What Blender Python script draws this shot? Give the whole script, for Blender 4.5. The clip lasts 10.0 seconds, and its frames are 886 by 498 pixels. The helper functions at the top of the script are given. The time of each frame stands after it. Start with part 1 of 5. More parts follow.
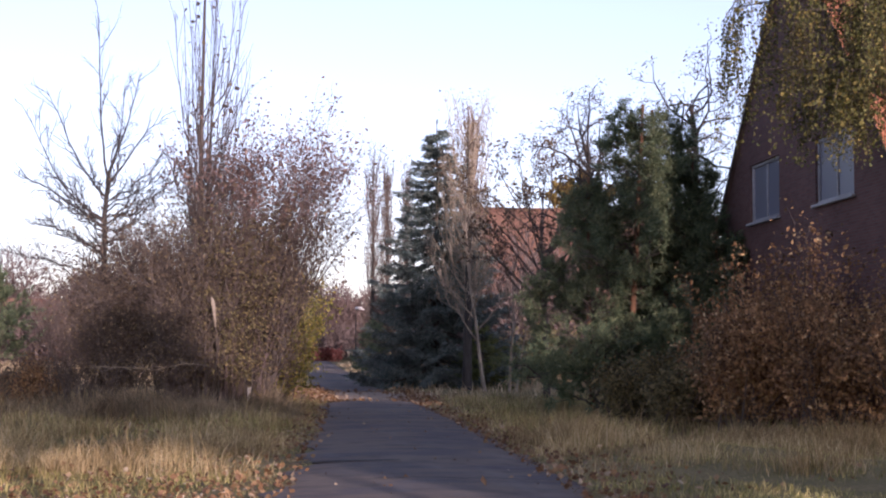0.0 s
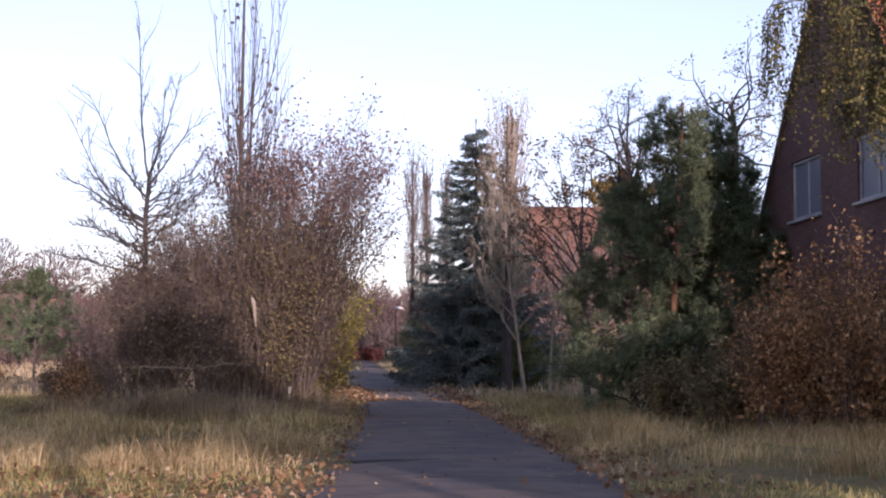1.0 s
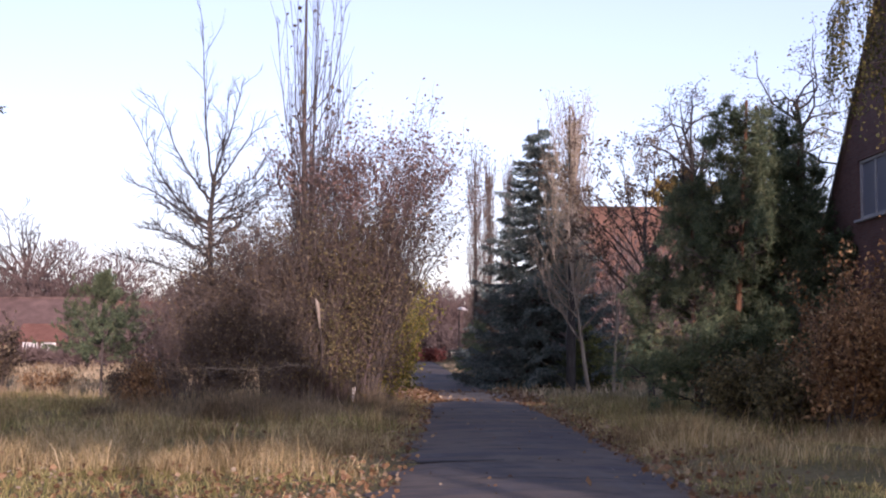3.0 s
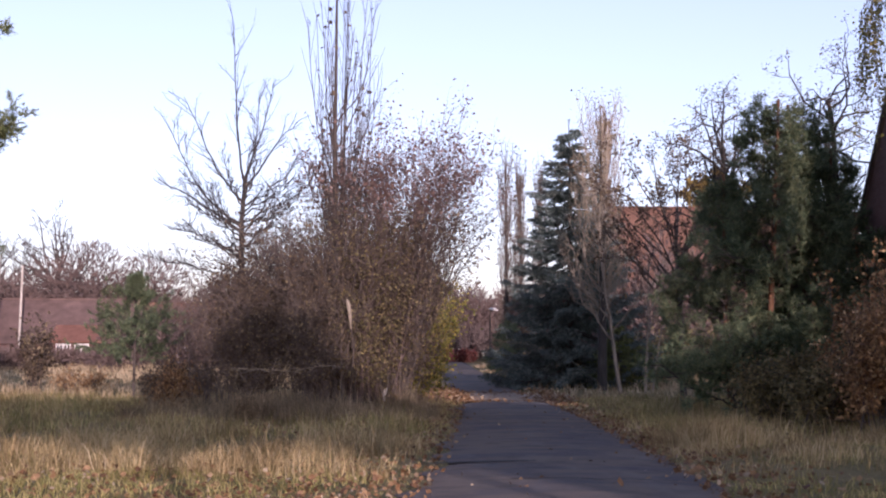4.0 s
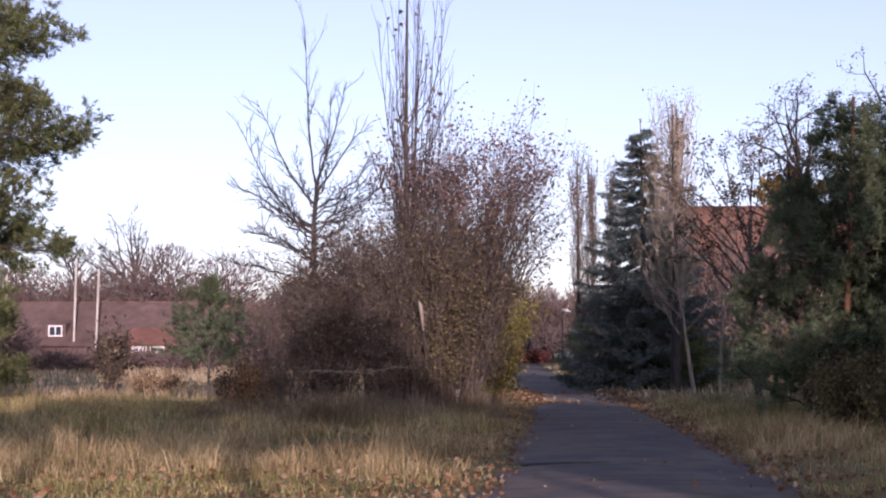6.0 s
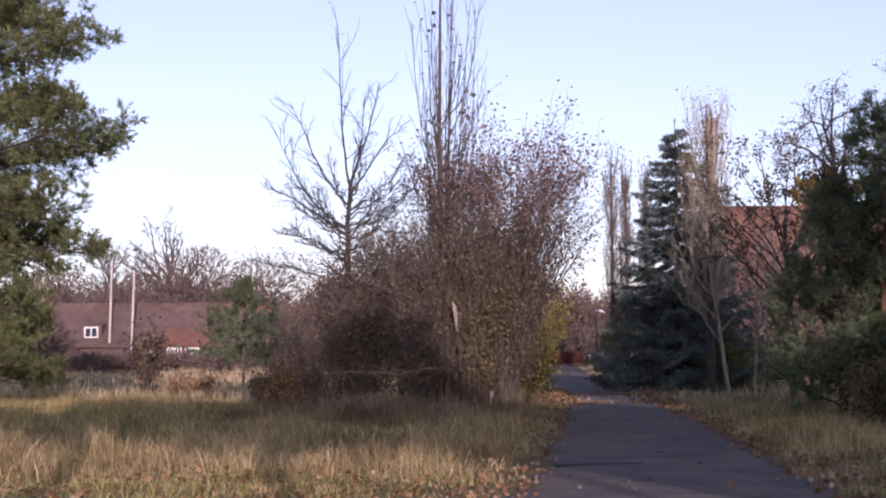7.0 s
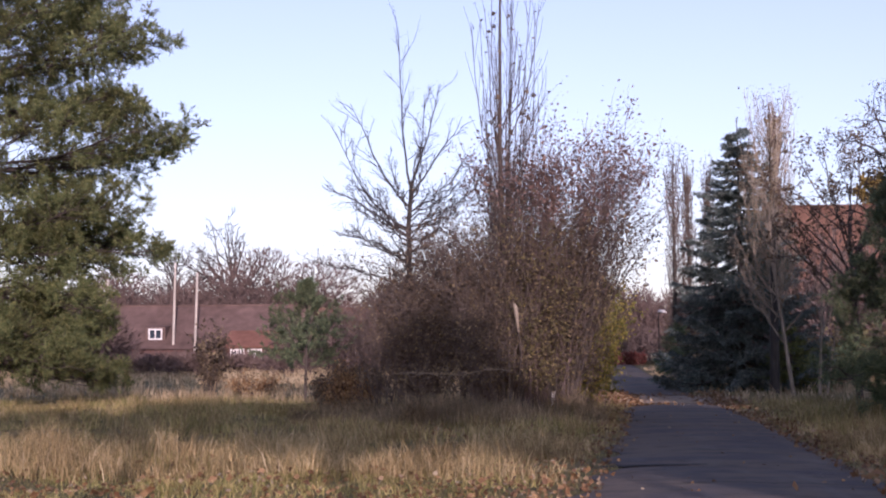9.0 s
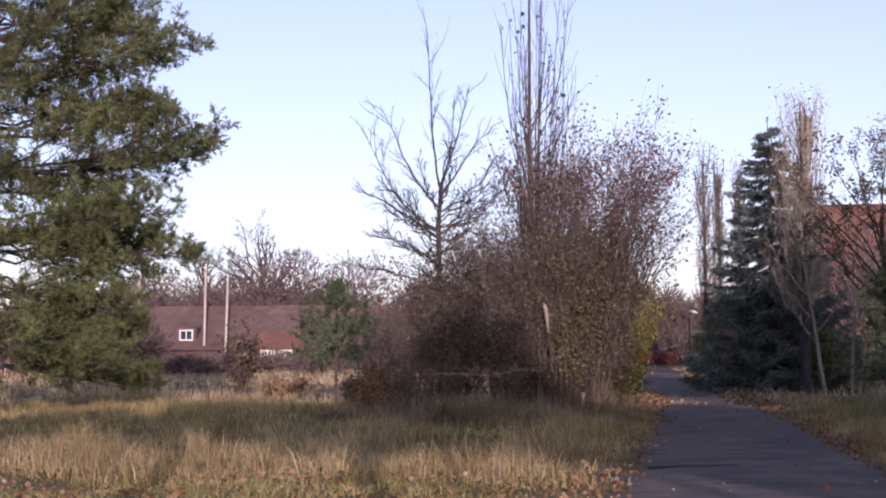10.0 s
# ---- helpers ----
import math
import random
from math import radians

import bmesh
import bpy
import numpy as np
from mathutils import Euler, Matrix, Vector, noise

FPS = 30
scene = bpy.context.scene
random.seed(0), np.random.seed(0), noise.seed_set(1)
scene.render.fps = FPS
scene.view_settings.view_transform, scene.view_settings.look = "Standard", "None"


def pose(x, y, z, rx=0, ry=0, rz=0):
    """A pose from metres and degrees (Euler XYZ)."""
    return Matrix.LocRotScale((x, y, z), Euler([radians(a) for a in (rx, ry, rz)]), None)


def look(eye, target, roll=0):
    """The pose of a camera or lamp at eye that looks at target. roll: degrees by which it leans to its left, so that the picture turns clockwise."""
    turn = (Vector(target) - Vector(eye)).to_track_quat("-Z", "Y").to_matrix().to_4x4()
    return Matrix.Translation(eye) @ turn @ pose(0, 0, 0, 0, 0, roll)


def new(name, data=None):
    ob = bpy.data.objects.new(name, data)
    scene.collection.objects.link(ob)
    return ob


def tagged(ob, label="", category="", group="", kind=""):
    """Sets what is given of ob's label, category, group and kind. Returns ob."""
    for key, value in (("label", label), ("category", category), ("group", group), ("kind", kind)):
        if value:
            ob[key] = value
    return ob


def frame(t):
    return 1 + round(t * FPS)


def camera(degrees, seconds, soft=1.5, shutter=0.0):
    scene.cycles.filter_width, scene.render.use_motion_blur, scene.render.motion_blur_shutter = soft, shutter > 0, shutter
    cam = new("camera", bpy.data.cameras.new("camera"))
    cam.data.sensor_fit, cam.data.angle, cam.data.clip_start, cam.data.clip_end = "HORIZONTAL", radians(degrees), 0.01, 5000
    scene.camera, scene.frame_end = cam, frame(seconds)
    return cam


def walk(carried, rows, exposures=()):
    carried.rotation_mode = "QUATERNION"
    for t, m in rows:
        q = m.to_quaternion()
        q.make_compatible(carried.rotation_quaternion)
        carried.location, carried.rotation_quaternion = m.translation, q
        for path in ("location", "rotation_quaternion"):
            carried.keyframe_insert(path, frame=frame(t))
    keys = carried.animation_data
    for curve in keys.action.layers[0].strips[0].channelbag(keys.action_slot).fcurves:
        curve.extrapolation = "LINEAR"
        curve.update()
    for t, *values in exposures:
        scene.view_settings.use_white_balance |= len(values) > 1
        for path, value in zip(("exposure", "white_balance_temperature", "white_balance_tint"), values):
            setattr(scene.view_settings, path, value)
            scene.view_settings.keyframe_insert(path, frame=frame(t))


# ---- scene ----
# camera: a pan on a tripod at eye height beside the road; rows are seconds, yaw, pitch, roll
cam = camera(32.90, 10.0, soft=2.1)
EYE = 1.55
ROWS = [
    (0.0, -6.430, 4.359, -0.387),
    (0.5, -5.698, 4.340, -0.319),
    (1.0, -4.919, 4.325, -0.296),
    (1.5, -4.231, 4.324, -0.249),
    (2.0, -3.510, 4.332, -0.210),
    (2.5, -3.025, 4.337, -0.175),
    (4.0, -1.332, 4.367, -0.072),
    (4.5, -0.729, 4.381, -0.047),
    (5.0, 0.000, 4.400, 0.000),
    (5.5, 0.706, 4.407, 0.045),
    (7.0, 2.697, 4.458, 0.133),
    (7.5, 3.219, 4.464, 0.138),
    (8.0, 3.757, 4.478, 0.178),
    (8.5, 4.361, 4.492, 0.205),
    (9.0, 5.031, 4.503, 0.236),
    (9.5, 5.584, 4.514, 0.239),
    (10.0, 6.170, 4.534, 0.286),
]
walk(cam, [(t, pose(0, 0, EYE, 90 + pitch, 0, yaw) @ pose(0, 0, 0, 0, 0, -roll)) for t, yaw, pitch, roll in ROWS],
     exposures=[(0.0, 1.28, 5900, 37), (5.0, 1.05, 5850, 39), (10.0, 0.92, 5800, 40)])

# world, sun
SUN_AZ, SUN_EL = radians(168.0), radians(12.0)
SUN = Vector((math.sin(SUN_AZ) * math.cos(SUN_EL), math.cos(SUN_AZ) * math.cos(SUN_EL), math.sin(SUN_EL)))
world = bpy.data.worlds.new("sky")
scene.world = world
world.use_nodes = True
wn = world.node_tree.nodes
sky = wn.new("ShaderNodeTexSky")
sky.sky_type = 'NISHITA'
sky.sun_disc = False
sky.sun_elevation, sky.sun_rotation = SUN_EL, SUN_AZ
sky.air_density, sky.dust_density, sky.ozone_density = 1.0, 1.0, 1.5
wn["Background"].inputs["Strength"].default_value = 0.104
haze = wn.new("ShaderNodeHueSaturation")  # thin high haze pales the blue
haze.inputs["Saturation"].default_value = 0.74
world.node_tree.links.new(sky.outputs["Color"], haze.inputs["Color"])
world.node_tree.links.new(haze.outputs["Color"], wn["Background"].inputs["Color"])
sun_data = bpy.data.lights.new("sun", 'SUN')
sun_data.energy, sun_data.angle, sun_data.color = 2.6, radians(0.6), (1.0, 0.84, 0.66)
sun = new("sun", sun_data)
sun.matrix_world = look(SUN * 300, (0, 0, 0))

# ---------------------------------------------------------------- materials


def nodes_of(name, rough=0.9, spec=0.2):
    m = bpy.data.materials.new(name)
    m.use_nodes = True
    nt = m.node_tree
    b = nt.nodes["Principled BSDF"]
    b.inputs["Roughness"].default_value = rough
    b.inputs["Specular IOR Level"].default_value = spec
    return m, nt, b


def noise_tex(nt, scale, detail=4.0, rough=0.6, coord="Object", stretch=(1, 1, 1)):
    tc = nt.nodes.new("ShaderNodeTexCoord")
    mp = nt.nodes.new("ShaderNodeMapping")
    mp.inputs["Scale"].default_value = stretch
    tx = nt.nodes.new("ShaderNodeTexNoise")
    tx.inputs["Scale"].default_value = scale
    tx.inputs["Detail"].default_value = detail
    tx.inputs["Roughness"].default_value = rough
    nt.links.new(tc.outputs[coord], mp.inputs["Vector"])
    nt.links.new(mp.outputs["Vector"], tx.inputs["Vector"])
    return tx.outputs["Fac"]


def ramp(nt, fac, stops):
    r = nt.nodes.new("ShaderNodeValToRGB")
    e = r.color_ramp.elements
    while len(e) < len(stops):
        e.new(0.5)
    for el, (p, c) in zip(e, stops):
        el.position, el.color = p, (*c, 1)
    nt.links.new(fac, r.inputs["Fac"])
    return r.outputs["Color"]


def mix(nt, a, b, fac, kind='MIX'):
    n = nt.nodes.new("ShaderNodeMix")
    n.data_type, n.blend_type = 'RGBA', kind
    for k, v in ((0, fac), (6, a), (7, b)):
        if isinstance(v, (int, float)):
            n.inputs[k].default_value = v
        elif isinstance(v, tuple):
            n.inputs[k].default_value = (*v, 1)
        else:
            nt.links.new(v, n.inputs[k])
    return n.outputs[2]


def bump(nt, b, fac, strength=0.4, dist=0.02):
    n = nt.nodes.new("ShaderNodeBump")
    n.inputs["Strength"].default_value = strength
    n.inputs["Distance"].default_value = dist
    nt.links.new(fac, n.inputs["Height"])
    nt.links.new(n.outputs["Normal"], b.inputs["Normal"])


def bark(name, dark, light, scale=6.0):
    m, nt, b = nodes_of(name, 0.9)
    n1 = noise_tex(nt, scale, 5, 0.65, stretch=(1, 1, 0.25))
    n2 = noise_tex(nt, scale * 0.15, 3)
    c = ramp(nt, n1, [(0.3, dark), (0.7, light)])
    c = mix(nt, c, tuple(0.6 * x for x in dark), n2, 'MIX')
    nt.links.new(c, b.inputs["Base Color"])
    bump(nt, b, n1, 0.6, 0.03)
    return m


def leafy(name, stops, trans=0.35, rough=0.6):
    """Foliage: a colour of its own for each leaf, a slow change over the crown, and some light let through."""
    m, nt, b = nodes_of(name, rough, 0.25)
    geo = nt.nodes.new("ShaderNodeNewGeometry")
    c = ramp(nt, geo.outputs["Random Per Island"], stops)
    n = noise_tex(nt, 0.5, 3)
    c = mix(nt, c, mix(nt, c, (0.5, 0.45, 0.4), 1.0, 'MULTIPLY'), ramp(nt, n, [(0.4, (0, 0, 0)), (0.65, (1, 1, 1))]))
    nt.links.new(c, b.inputs["Base Color"])
    t = nt.nodes.new("ShaderNodeBsdfTranslucent")
    nt.links.new(c, t.inputs["Color"])
    mx = nt.nodes.new("ShaderNodeMixShader")
    mx.inputs[0].default_value = trans
    nt.links.new(b.outputs[0], mx.inputs[1])
    nt.links.new(t.outputs[0], mx.inputs[2])
    nt.links.new(mx.outputs[0], nt.nodes["Material Output"].inputs["Surface"])
    return m


def plain(name, col, col2, scale=3.0, rough=0.8, bumps=0.2, stretch=(1, 1, 1)):
    m, nt, b = nodes_of(name, rough, 0.3)
    n1 = noise_tex(nt, scale, 5, 0.6, stretch=stretch)
    n2 = noise_tex(nt, scale * 0.12, 3)
    c = ramp(nt, n1, [(0.3, col), (0.7, col2)])
    c = mix(nt, c, mix(nt, c, (0.62, 0.6, 0.58), 1.0, 'MULTIPLY'), ramp(nt, n2, [(0.4, (0, 0, 0)), (0.7, (1, 1, 1))]))
    nt.links.new(c, b.inputs["Base Color"])
    bump(nt, b, n1, bumps, 0.01)
    return m


BARK_GREY = bark("grey_bark", (0.035, 0.032, 0.03), (0.095, 0.086, 0.08))
TWIG_GREY = bark("grey_brown_twigs", (0.095, 0.077, 0.068), (0.215, 0.178, 0.155))
BARK_BROWN = bark("brown_bark", (0.0633, 0.0517, 0.046), (0.149, 0.124, 0.109))
BARK_PALE = bark("pale_bark", (0.204, 0.167, 0.128), (0.459, 0.396, 0.318))
BARK_PINE = bark("pine_bark", (0.10, 0.055, 0.035), (0.30, 0.16, 0.09), 4.0)
BARK_BIRCH = bark("birch_bark", (0.08, 0.07, 0.06), (0.55, 0.52, 0.48), 3.0)
TWIG_RED = bark("reddish_twig_bark", (0.104, 0.078, 0.0715), (0.234, 0.179, 0.163))
TWIG_FAR = bark("far_twig_bark", (0.12, 0.085, 0.075), (0.21, 0.155, 0.14), 2.0)
TWIG_TAN = bark("tan_twig_bark", (0.25, 0.212, 0.16), (0.44, 0.385, 0.305), 4.0)
LEAF_RED = leafy("red_brown_leaves", [(0.0, (0.12, 0.078, 0.07)), (0.5, (0.22, 0.135, 0.115)), (1.0, (0.37, 0.25, 0.20))])
LEAF_CRIMSON = leafy("crimson_leaves", [(0.0, (0.12, 0.045, 0.042)), (1.0, (0.25, 0.09, 0.08))])
LEAF_DARK = leafy("dark_withered_leaves", [(0.0, (0.069, 0.0552, 0.0437)), (0.6, (0.161, 0.121, 0.0862)), (1.0, (0.253, 0.201, 0.115))])
LEAF_BROWN = leafy("brown_beech_leaves", [(0.0, (0.12, 0.072, 0.038)), (0.5, (0.285, 0.168, 0.084)), (0.9, (0.43, 0.265, 0.122)), (1.0, (0.58, 0.45, 0.25))])
LEAF_OLIVE = leafy("olive_brown_leaves", [(0.0, (0.078, 0.0754, 0.039)), (0.6, (0.176, 0.15, 0.0715)), (1.0, (0.325, 0.26, 0.117))])
LEAF_YG = leafy("yellow_green_leaves", [(0.0, (0.108, 0.12, 0.03)), (0.6, (0.228, 0.216, 0.048)), (1.0, (0.408, 0.324, 0.084))])
LEAF_BIRCH = leafy("birch_leaves", [(0.0, (0.085, 0.098, 0.035)), (0.7, (0.165, 0.165, 0.05)), (1.0, (0.34, 0.275, 0.085))])
LEAF_GOLD = leafy("golden_leaves", [(0.0, (0.16, 0.12, 0.04)), (1.0, (0.34, 0.25, 0.08))])
LEAF_TAN = leafy("tan_larch_needles", [(0.0, (0.14, 0.11, 0.06)), (1.0, (0.30, 0.23, 0.13))])
LEAF_LITTER = leafy("fallen_leaves", [(0.0, (0.11, 0.055, 0.028)), (0.5, (0.215, 0.122, 0.06)), (0.85, (0.31, 0.20, 0.105)), (1.0, (0.44, 0.37, 0.27))], 0.15)
NEEDLE_PINE = leafy("scots_pine_needles", [(0.0, (0.085, 0.115, 0.05)), (0.6, (0.175, 0.21, 0.085)), (1.0, (0.29, 0.29, 0.12))], 0.4)
NEEDLE_DARK = leafy("dark_pine_needles", [(0.0, (0.065, 0.10, 0.06)), (0.6, (0.15, 0.205, 0.115)), (1.0, (0.27, 0.30, 0.16))], 0.35)
NEEDLE_SPRUCE = leafy("blue_spruce_needles", [(0.0, (0.055, 0.088, 0.082)), (0.6, (0.135, 0.185, 0.175)), (1.0, (0.33, 0.37, 0.35))], 0.2)
GRASS = leafy("dry_grass", [(0.0, (0.19, 0.16, 0.068)), (0.35, (0.35, 0.268, 0.128)), (0.75, (0.53, 0.41, 0.215)), (1.0, (0.68, 0.56, 0.35))], 0.3, 0.7)
GRASS_GREEN = leafy("green_dry_grass", [(0.0, (0.157, 0.173, 0.056)), (0.45, (0.314, 0.289, 0.101)), (1.0, (0.582, 0.481, 0.224))], 0.3, 0.7)
GRASS_WEED = leafy("grey_brown_weeds", [(0.0, (0.13, 0.111, 0.0715)), (0.6, (0.26, 0.208, 0.13)), (1.0, (0.468, 0.377, 0.247))], 0.2, 0.7)
GRASS_FAR = leafy("pale_field_grass", [(0.0, (0.38, 0.29, 0.17)), (1.0, (0.64, 0.52, 0.34))], 0.3, 0.7)
PAINT_WHITE = plain("white_window_paint", (0.72, 0.72, 0.70), (0.82, 0.81, 0.79), 4.0, 0.5, 0.05)
POLE_GREY = plain("weathered_pole_wood", (0.42, 0.38, 0.33), (0.58, 0.54, 0.48), 5.0, 0.8, 0.2, (1, 1, 0.1))
RENDER_PALE = plain("pale_plaster", (0.40, 0.34, 0.28), (0.52, 0.46, 0.39), 2.0, 0.9)
SOIL = plain("dark_soil", (0.06, 0.05, 0.035), (0.12, 0.10, 0.06), 3.0, 0.95, 0.5)


def brick_material(name, c1, c2, mortar):
    m, nt, b = nodes_of(name, 0.9, 0.2)
    tc = nt.nodes.new("ShaderNodeTexCoord")
    mp = nt.nodes.new("ShaderNodeMapping")
    mp.inputs["Rotation"].default_value = (radians(90), 0, radians(90))
    br = nt.nodes.new("ShaderNodeTexBrick")
    br.inputs["Scale"].default_value = 1.0
    br.inputs["Brick Width"].default_value, br.inputs["Row Height"].default_value = 0.25, 0.077
    br.inputs["Mortar Size"].default_value = 0.006
    for k, v in (("Color1", c1), ("Color2", c2), ("Mortar", mortar)):
        br.inputs[k].default_value = (*v, 1)
    sep = nt.nodes.new("ShaderNodeSeparateXYZ")
    com = nt.nodes.new("ShaderNodeCombineXYZ")
    add = nt.nodes.new("ShaderNodeMath")
    nt.links.new(tc.outputs["Object"], sep.inputs[0])
    nt.links.new(sep.outputs[0], add.inputs[0])
    nt.links.new(sep.outputs[1], add.inputs[1])
    nt.links.new(add.outputs[0], com.inputs[0])
    nt.links.new(sep.outputs[2], com.inputs[1])
    nt.links.new(com.outputs[0], br.inputs["Vector"])
    n2 = noise_tex(nt, 0.6, 4)
    c = mix(nt, br.outputs["Color"], mix(nt, br.outputs["Color"], (0.5, 0.48, 0.5), 1.0, 'MULTIPLY'), n2)
    nt.links.new(c, b.inputs["Base Color"])
    bump(nt, b, br.outputs["Fac"], 0.3, -0.006)
    return m


BRICK = brick_material("red_brick", (0.159, 0.0832, 0.0743), (0.207, 0.114, 0.0983), (0.164, 0.151, 0.142))
TILE = leafy("orange_roof_tiles", [(0.0, (0.26, 0.10, 0.055)), (0.6, (0.36, 0.15, 0.08)), (1.0, (0.44, 0.21, 0.12))], 0.0, 0.85)
TILE_FAR = plain("weathered_brown_roof_tiles", (0.115, 0.060, 0.042), (0.195, 0.108, 0.076), 1.2, 0.9, 0.4)
TILE_BROWN = plain("dull_brown_roof_tiles", (0.09, 0.06, 0.052), (0.16, 0.105, 0.09), 1.0, 0.9, 0.4)
TILE_RED = plain("red_porch_tiles", (0.165, 0.078, 0.055), (0.235, 0.115, 0.082), 2.0, 0.9, 0.3)

m, nt, b = nodes_of("window_glass", 0.08, 0.5)
b.inputs["Base Color"].default_value = (0.035, 0.045, 0.06, 1)
GLASS = m
PAINT_GREY = plain("greyed_window_paint", (0.34, 0.34, 0.36), (0.48, 0.48, 0.49), 4.0, 0.6, 0.1)
m, nt, b = nodes_of("dusty_glass", 0.35, 0.5)
b.inputs["Base Color"].default_value = (0.17, 0.18, 0.22, 1)
DUSTY = m

# asphalt: old brown-grey surface with fine grain, worn patches and dirt
m, nt, b = nodes_of("old_asphalt", 0.92, 0.15)
n1 = noise_tex(nt, 60.0, 5, 0.7)
n2 = noise_tex(nt, 0.55, 5, 0.65, stretch=(0.8, 0.9, 1))
n3 = noise_tex(nt, 1.3, 6, 0.7, stretch=(0.8, 0.9, 1))
n4 = noise_tex(nt, 0.9, 4, 0.6, stretch=(1.2, 0.25, 1))
c = ramp(nt, n1, [(0.3, (0.055, 0.050, 0.052)), (0.7, (0.125, 0.113, 0.115))])
c = mix(nt, c, (0.15, 0.12, 0.095), ramp(nt, n2, [(0.40, (0, 0, 0)), (0.56, (0.9, 0.9, 0.9))]))
c = mix(nt, c, (0.03, 0.031, 0.031), ramp(nt, n3, [(0.5, (0, 0, 0)), (0.7, (0.6, 0.6, 0.6))]))
c = mix(nt, c, (0.17, 0.155, 0.145), ramp(nt, n4, [(0.56, (0, 0, 0)), (0.75, (0.6, 0.6, 0.6))]))
nt.links.new(c, b.inputs["Base Color"])
bump(nt, b, n1, 0.4, 0.006)
ASPHALT = m

# ground: thatch, moss and bare soil
m, nt, b = nodes_of("grassy_ground", 0.95, 0.15)
n1 = noise_tex(nt, 9.0, 6, 0.7)
n2 = noise_tex(nt, 0.35, 4, 0.6)
n3 = noise_tex(nt, 0.05, 3, 0.6)
c = ramp(nt, n1, [(0.25, (0.07, 0.06, 0.03)), (0.5, (0.15, 0.125, 0.055)), (0.75, (0.27, 0.21, 0.11))])
c = mix(nt, c, (0.075, 0.085, 0.03), ramp(nt, n2, [(0.45, (0, 0, 0)), (0.7, (0.75, 0.75, 0.75))]))
c = mix(nt, c, (0.30, 0.23, 0.12), ramp(nt, n3, [(0.5, (0, 0, 0)), (0.7, (0.6, 0.6, 0.6))]))
nt.links.new(c, b.inputs["Base Color"])
bump(nt, b, n1, 0.8, 0.05)
GROUND = m

# ---------------------------------------------------------------- mesh tools


class Geo:
    """Gathers triangles and quads from numpy arrays into one mesh."""

    def __init__(self):
        self.v, self.q, self.t, self.n = [], [], [], 0

    def add(self, verts, quads=None, tris=None):
        verts = np.asarray(verts, dtype=np.float64).reshape(-1, 3)
        self.v.append(verts)
        if quads is not None and len(quads):
            self.q.append(np.asarray(quads, dtype=np.int64).reshape(-1, 4) + self.n)
        if tris is not None and len(tris):
            self.t.append(np.asarray(tris, dtype=np.int64).reshape(-1, 3) + self.n)
        self.n += len(verts)

    def mesh(self, name, material, smooth=False):
        me = bpy.data.meshes.new(name)
        v = np.concatenate(self.v) if self.v else np.zeros((0, 3))
        q = np.concatenate(self.q) if self.q else np.zeros((0, 4), dtype=np.int64)
        t = np.concatenate(self.t) if self.t else np.zeros((0, 3), dtype=np.int64)
        me.vertices.add(len(v))
        me.vertices.foreach_set("co", v.astype(np.float32).ravel())
        me.loops.add(q.size + t.size)
        me.loops.foreach_set("vertex_index", np.concatenate([q.ravel(), t.ravel()]).astype(np.int32))
        me.polygons.add(len(q) + len(t))
        me.polygons.foreach_set("loop_start", np.concatenate([np.arange(len(q)) * 4, q.size + np.arange(len(t)) * 3]).astype(np.int32))
        me.polygons.foreach_set("use_smooth", np.full(len(q) + len(t), smooth, dtype=bool))
        me.update(calc_edges=True)
        me.materials.append(material)
        return me


def crossed(a, b):
    return np.stack([a[:, 1] * b[2] - a[:, 2] * b[1], a[:, 2] * b[0] - a[:, 0] * b[2], a[:, 0] * b[1] - a[:, 1] * b[0]], 1)


RINGS = {n: (np.cos(np.arange(n) * 2 * np.pi / n)[None, :, None], np.sin(np.arange(n) * 2 * np.pi / n)[None, :, None]) for n in range(3, 13)}
BANDS = {}


def tube(geo, pts, radii, sides=5):
    pts = np.asarray(pts, dtype=float)
    n = len(pts)
    d = np.empty_like(pts)
    d[1:-1] = pts[2:] - pts[:-2]
    d[0], d[-1] = pts[1] - pts[0], pts[-1] - pts[-2]
    ref = (0.0, 0.0, 1.0) if d[0][2] ** 2 < 0.8 * (d[0] @ d[0]) else (1.0, 0.0, 0.0)
    u = crossed(d, ref)
    u /= np.sqrt((u * u).sum(1, keepdims=True)) + 1e-9
    d /= np.sqrt((d * d).sum(1, keepdims=True)) + 1e-9
    w = np.stack([d[:, 1] * u[:, 2] - d[:, 2] * u[:, 1], d[:, 2] * u[:, 0] - d[:, 0] * u[:, 2], d[:, 0] * u[:, 1] - d[:, 1] * u[:, 0]], 1)
    c, s = RINGS[sides]
    ring = pts[:, None, :] + np.asarray(radii)[:, None, None] * (c * u[:, None, :] + s * w[:, None, :])
    if (n, sides) not in BANDS:
        i = np.arange(n - 1)[:, None] * sides
        k = np.arange(sides)[None, :]
        k2 = (k + 1) % sides
        BANDS[n, sides] = np.stack([i + k, i + k2, i + sides + k2, i + sides + k], -1).reshape(-1, 4)
    geo.add(ring.reshape(-1, 3), BANDS[n, sides])


def unit(v):
    return v / (np.linalg.norm(v, axis=-1, keepdims=True) + 1e-9)


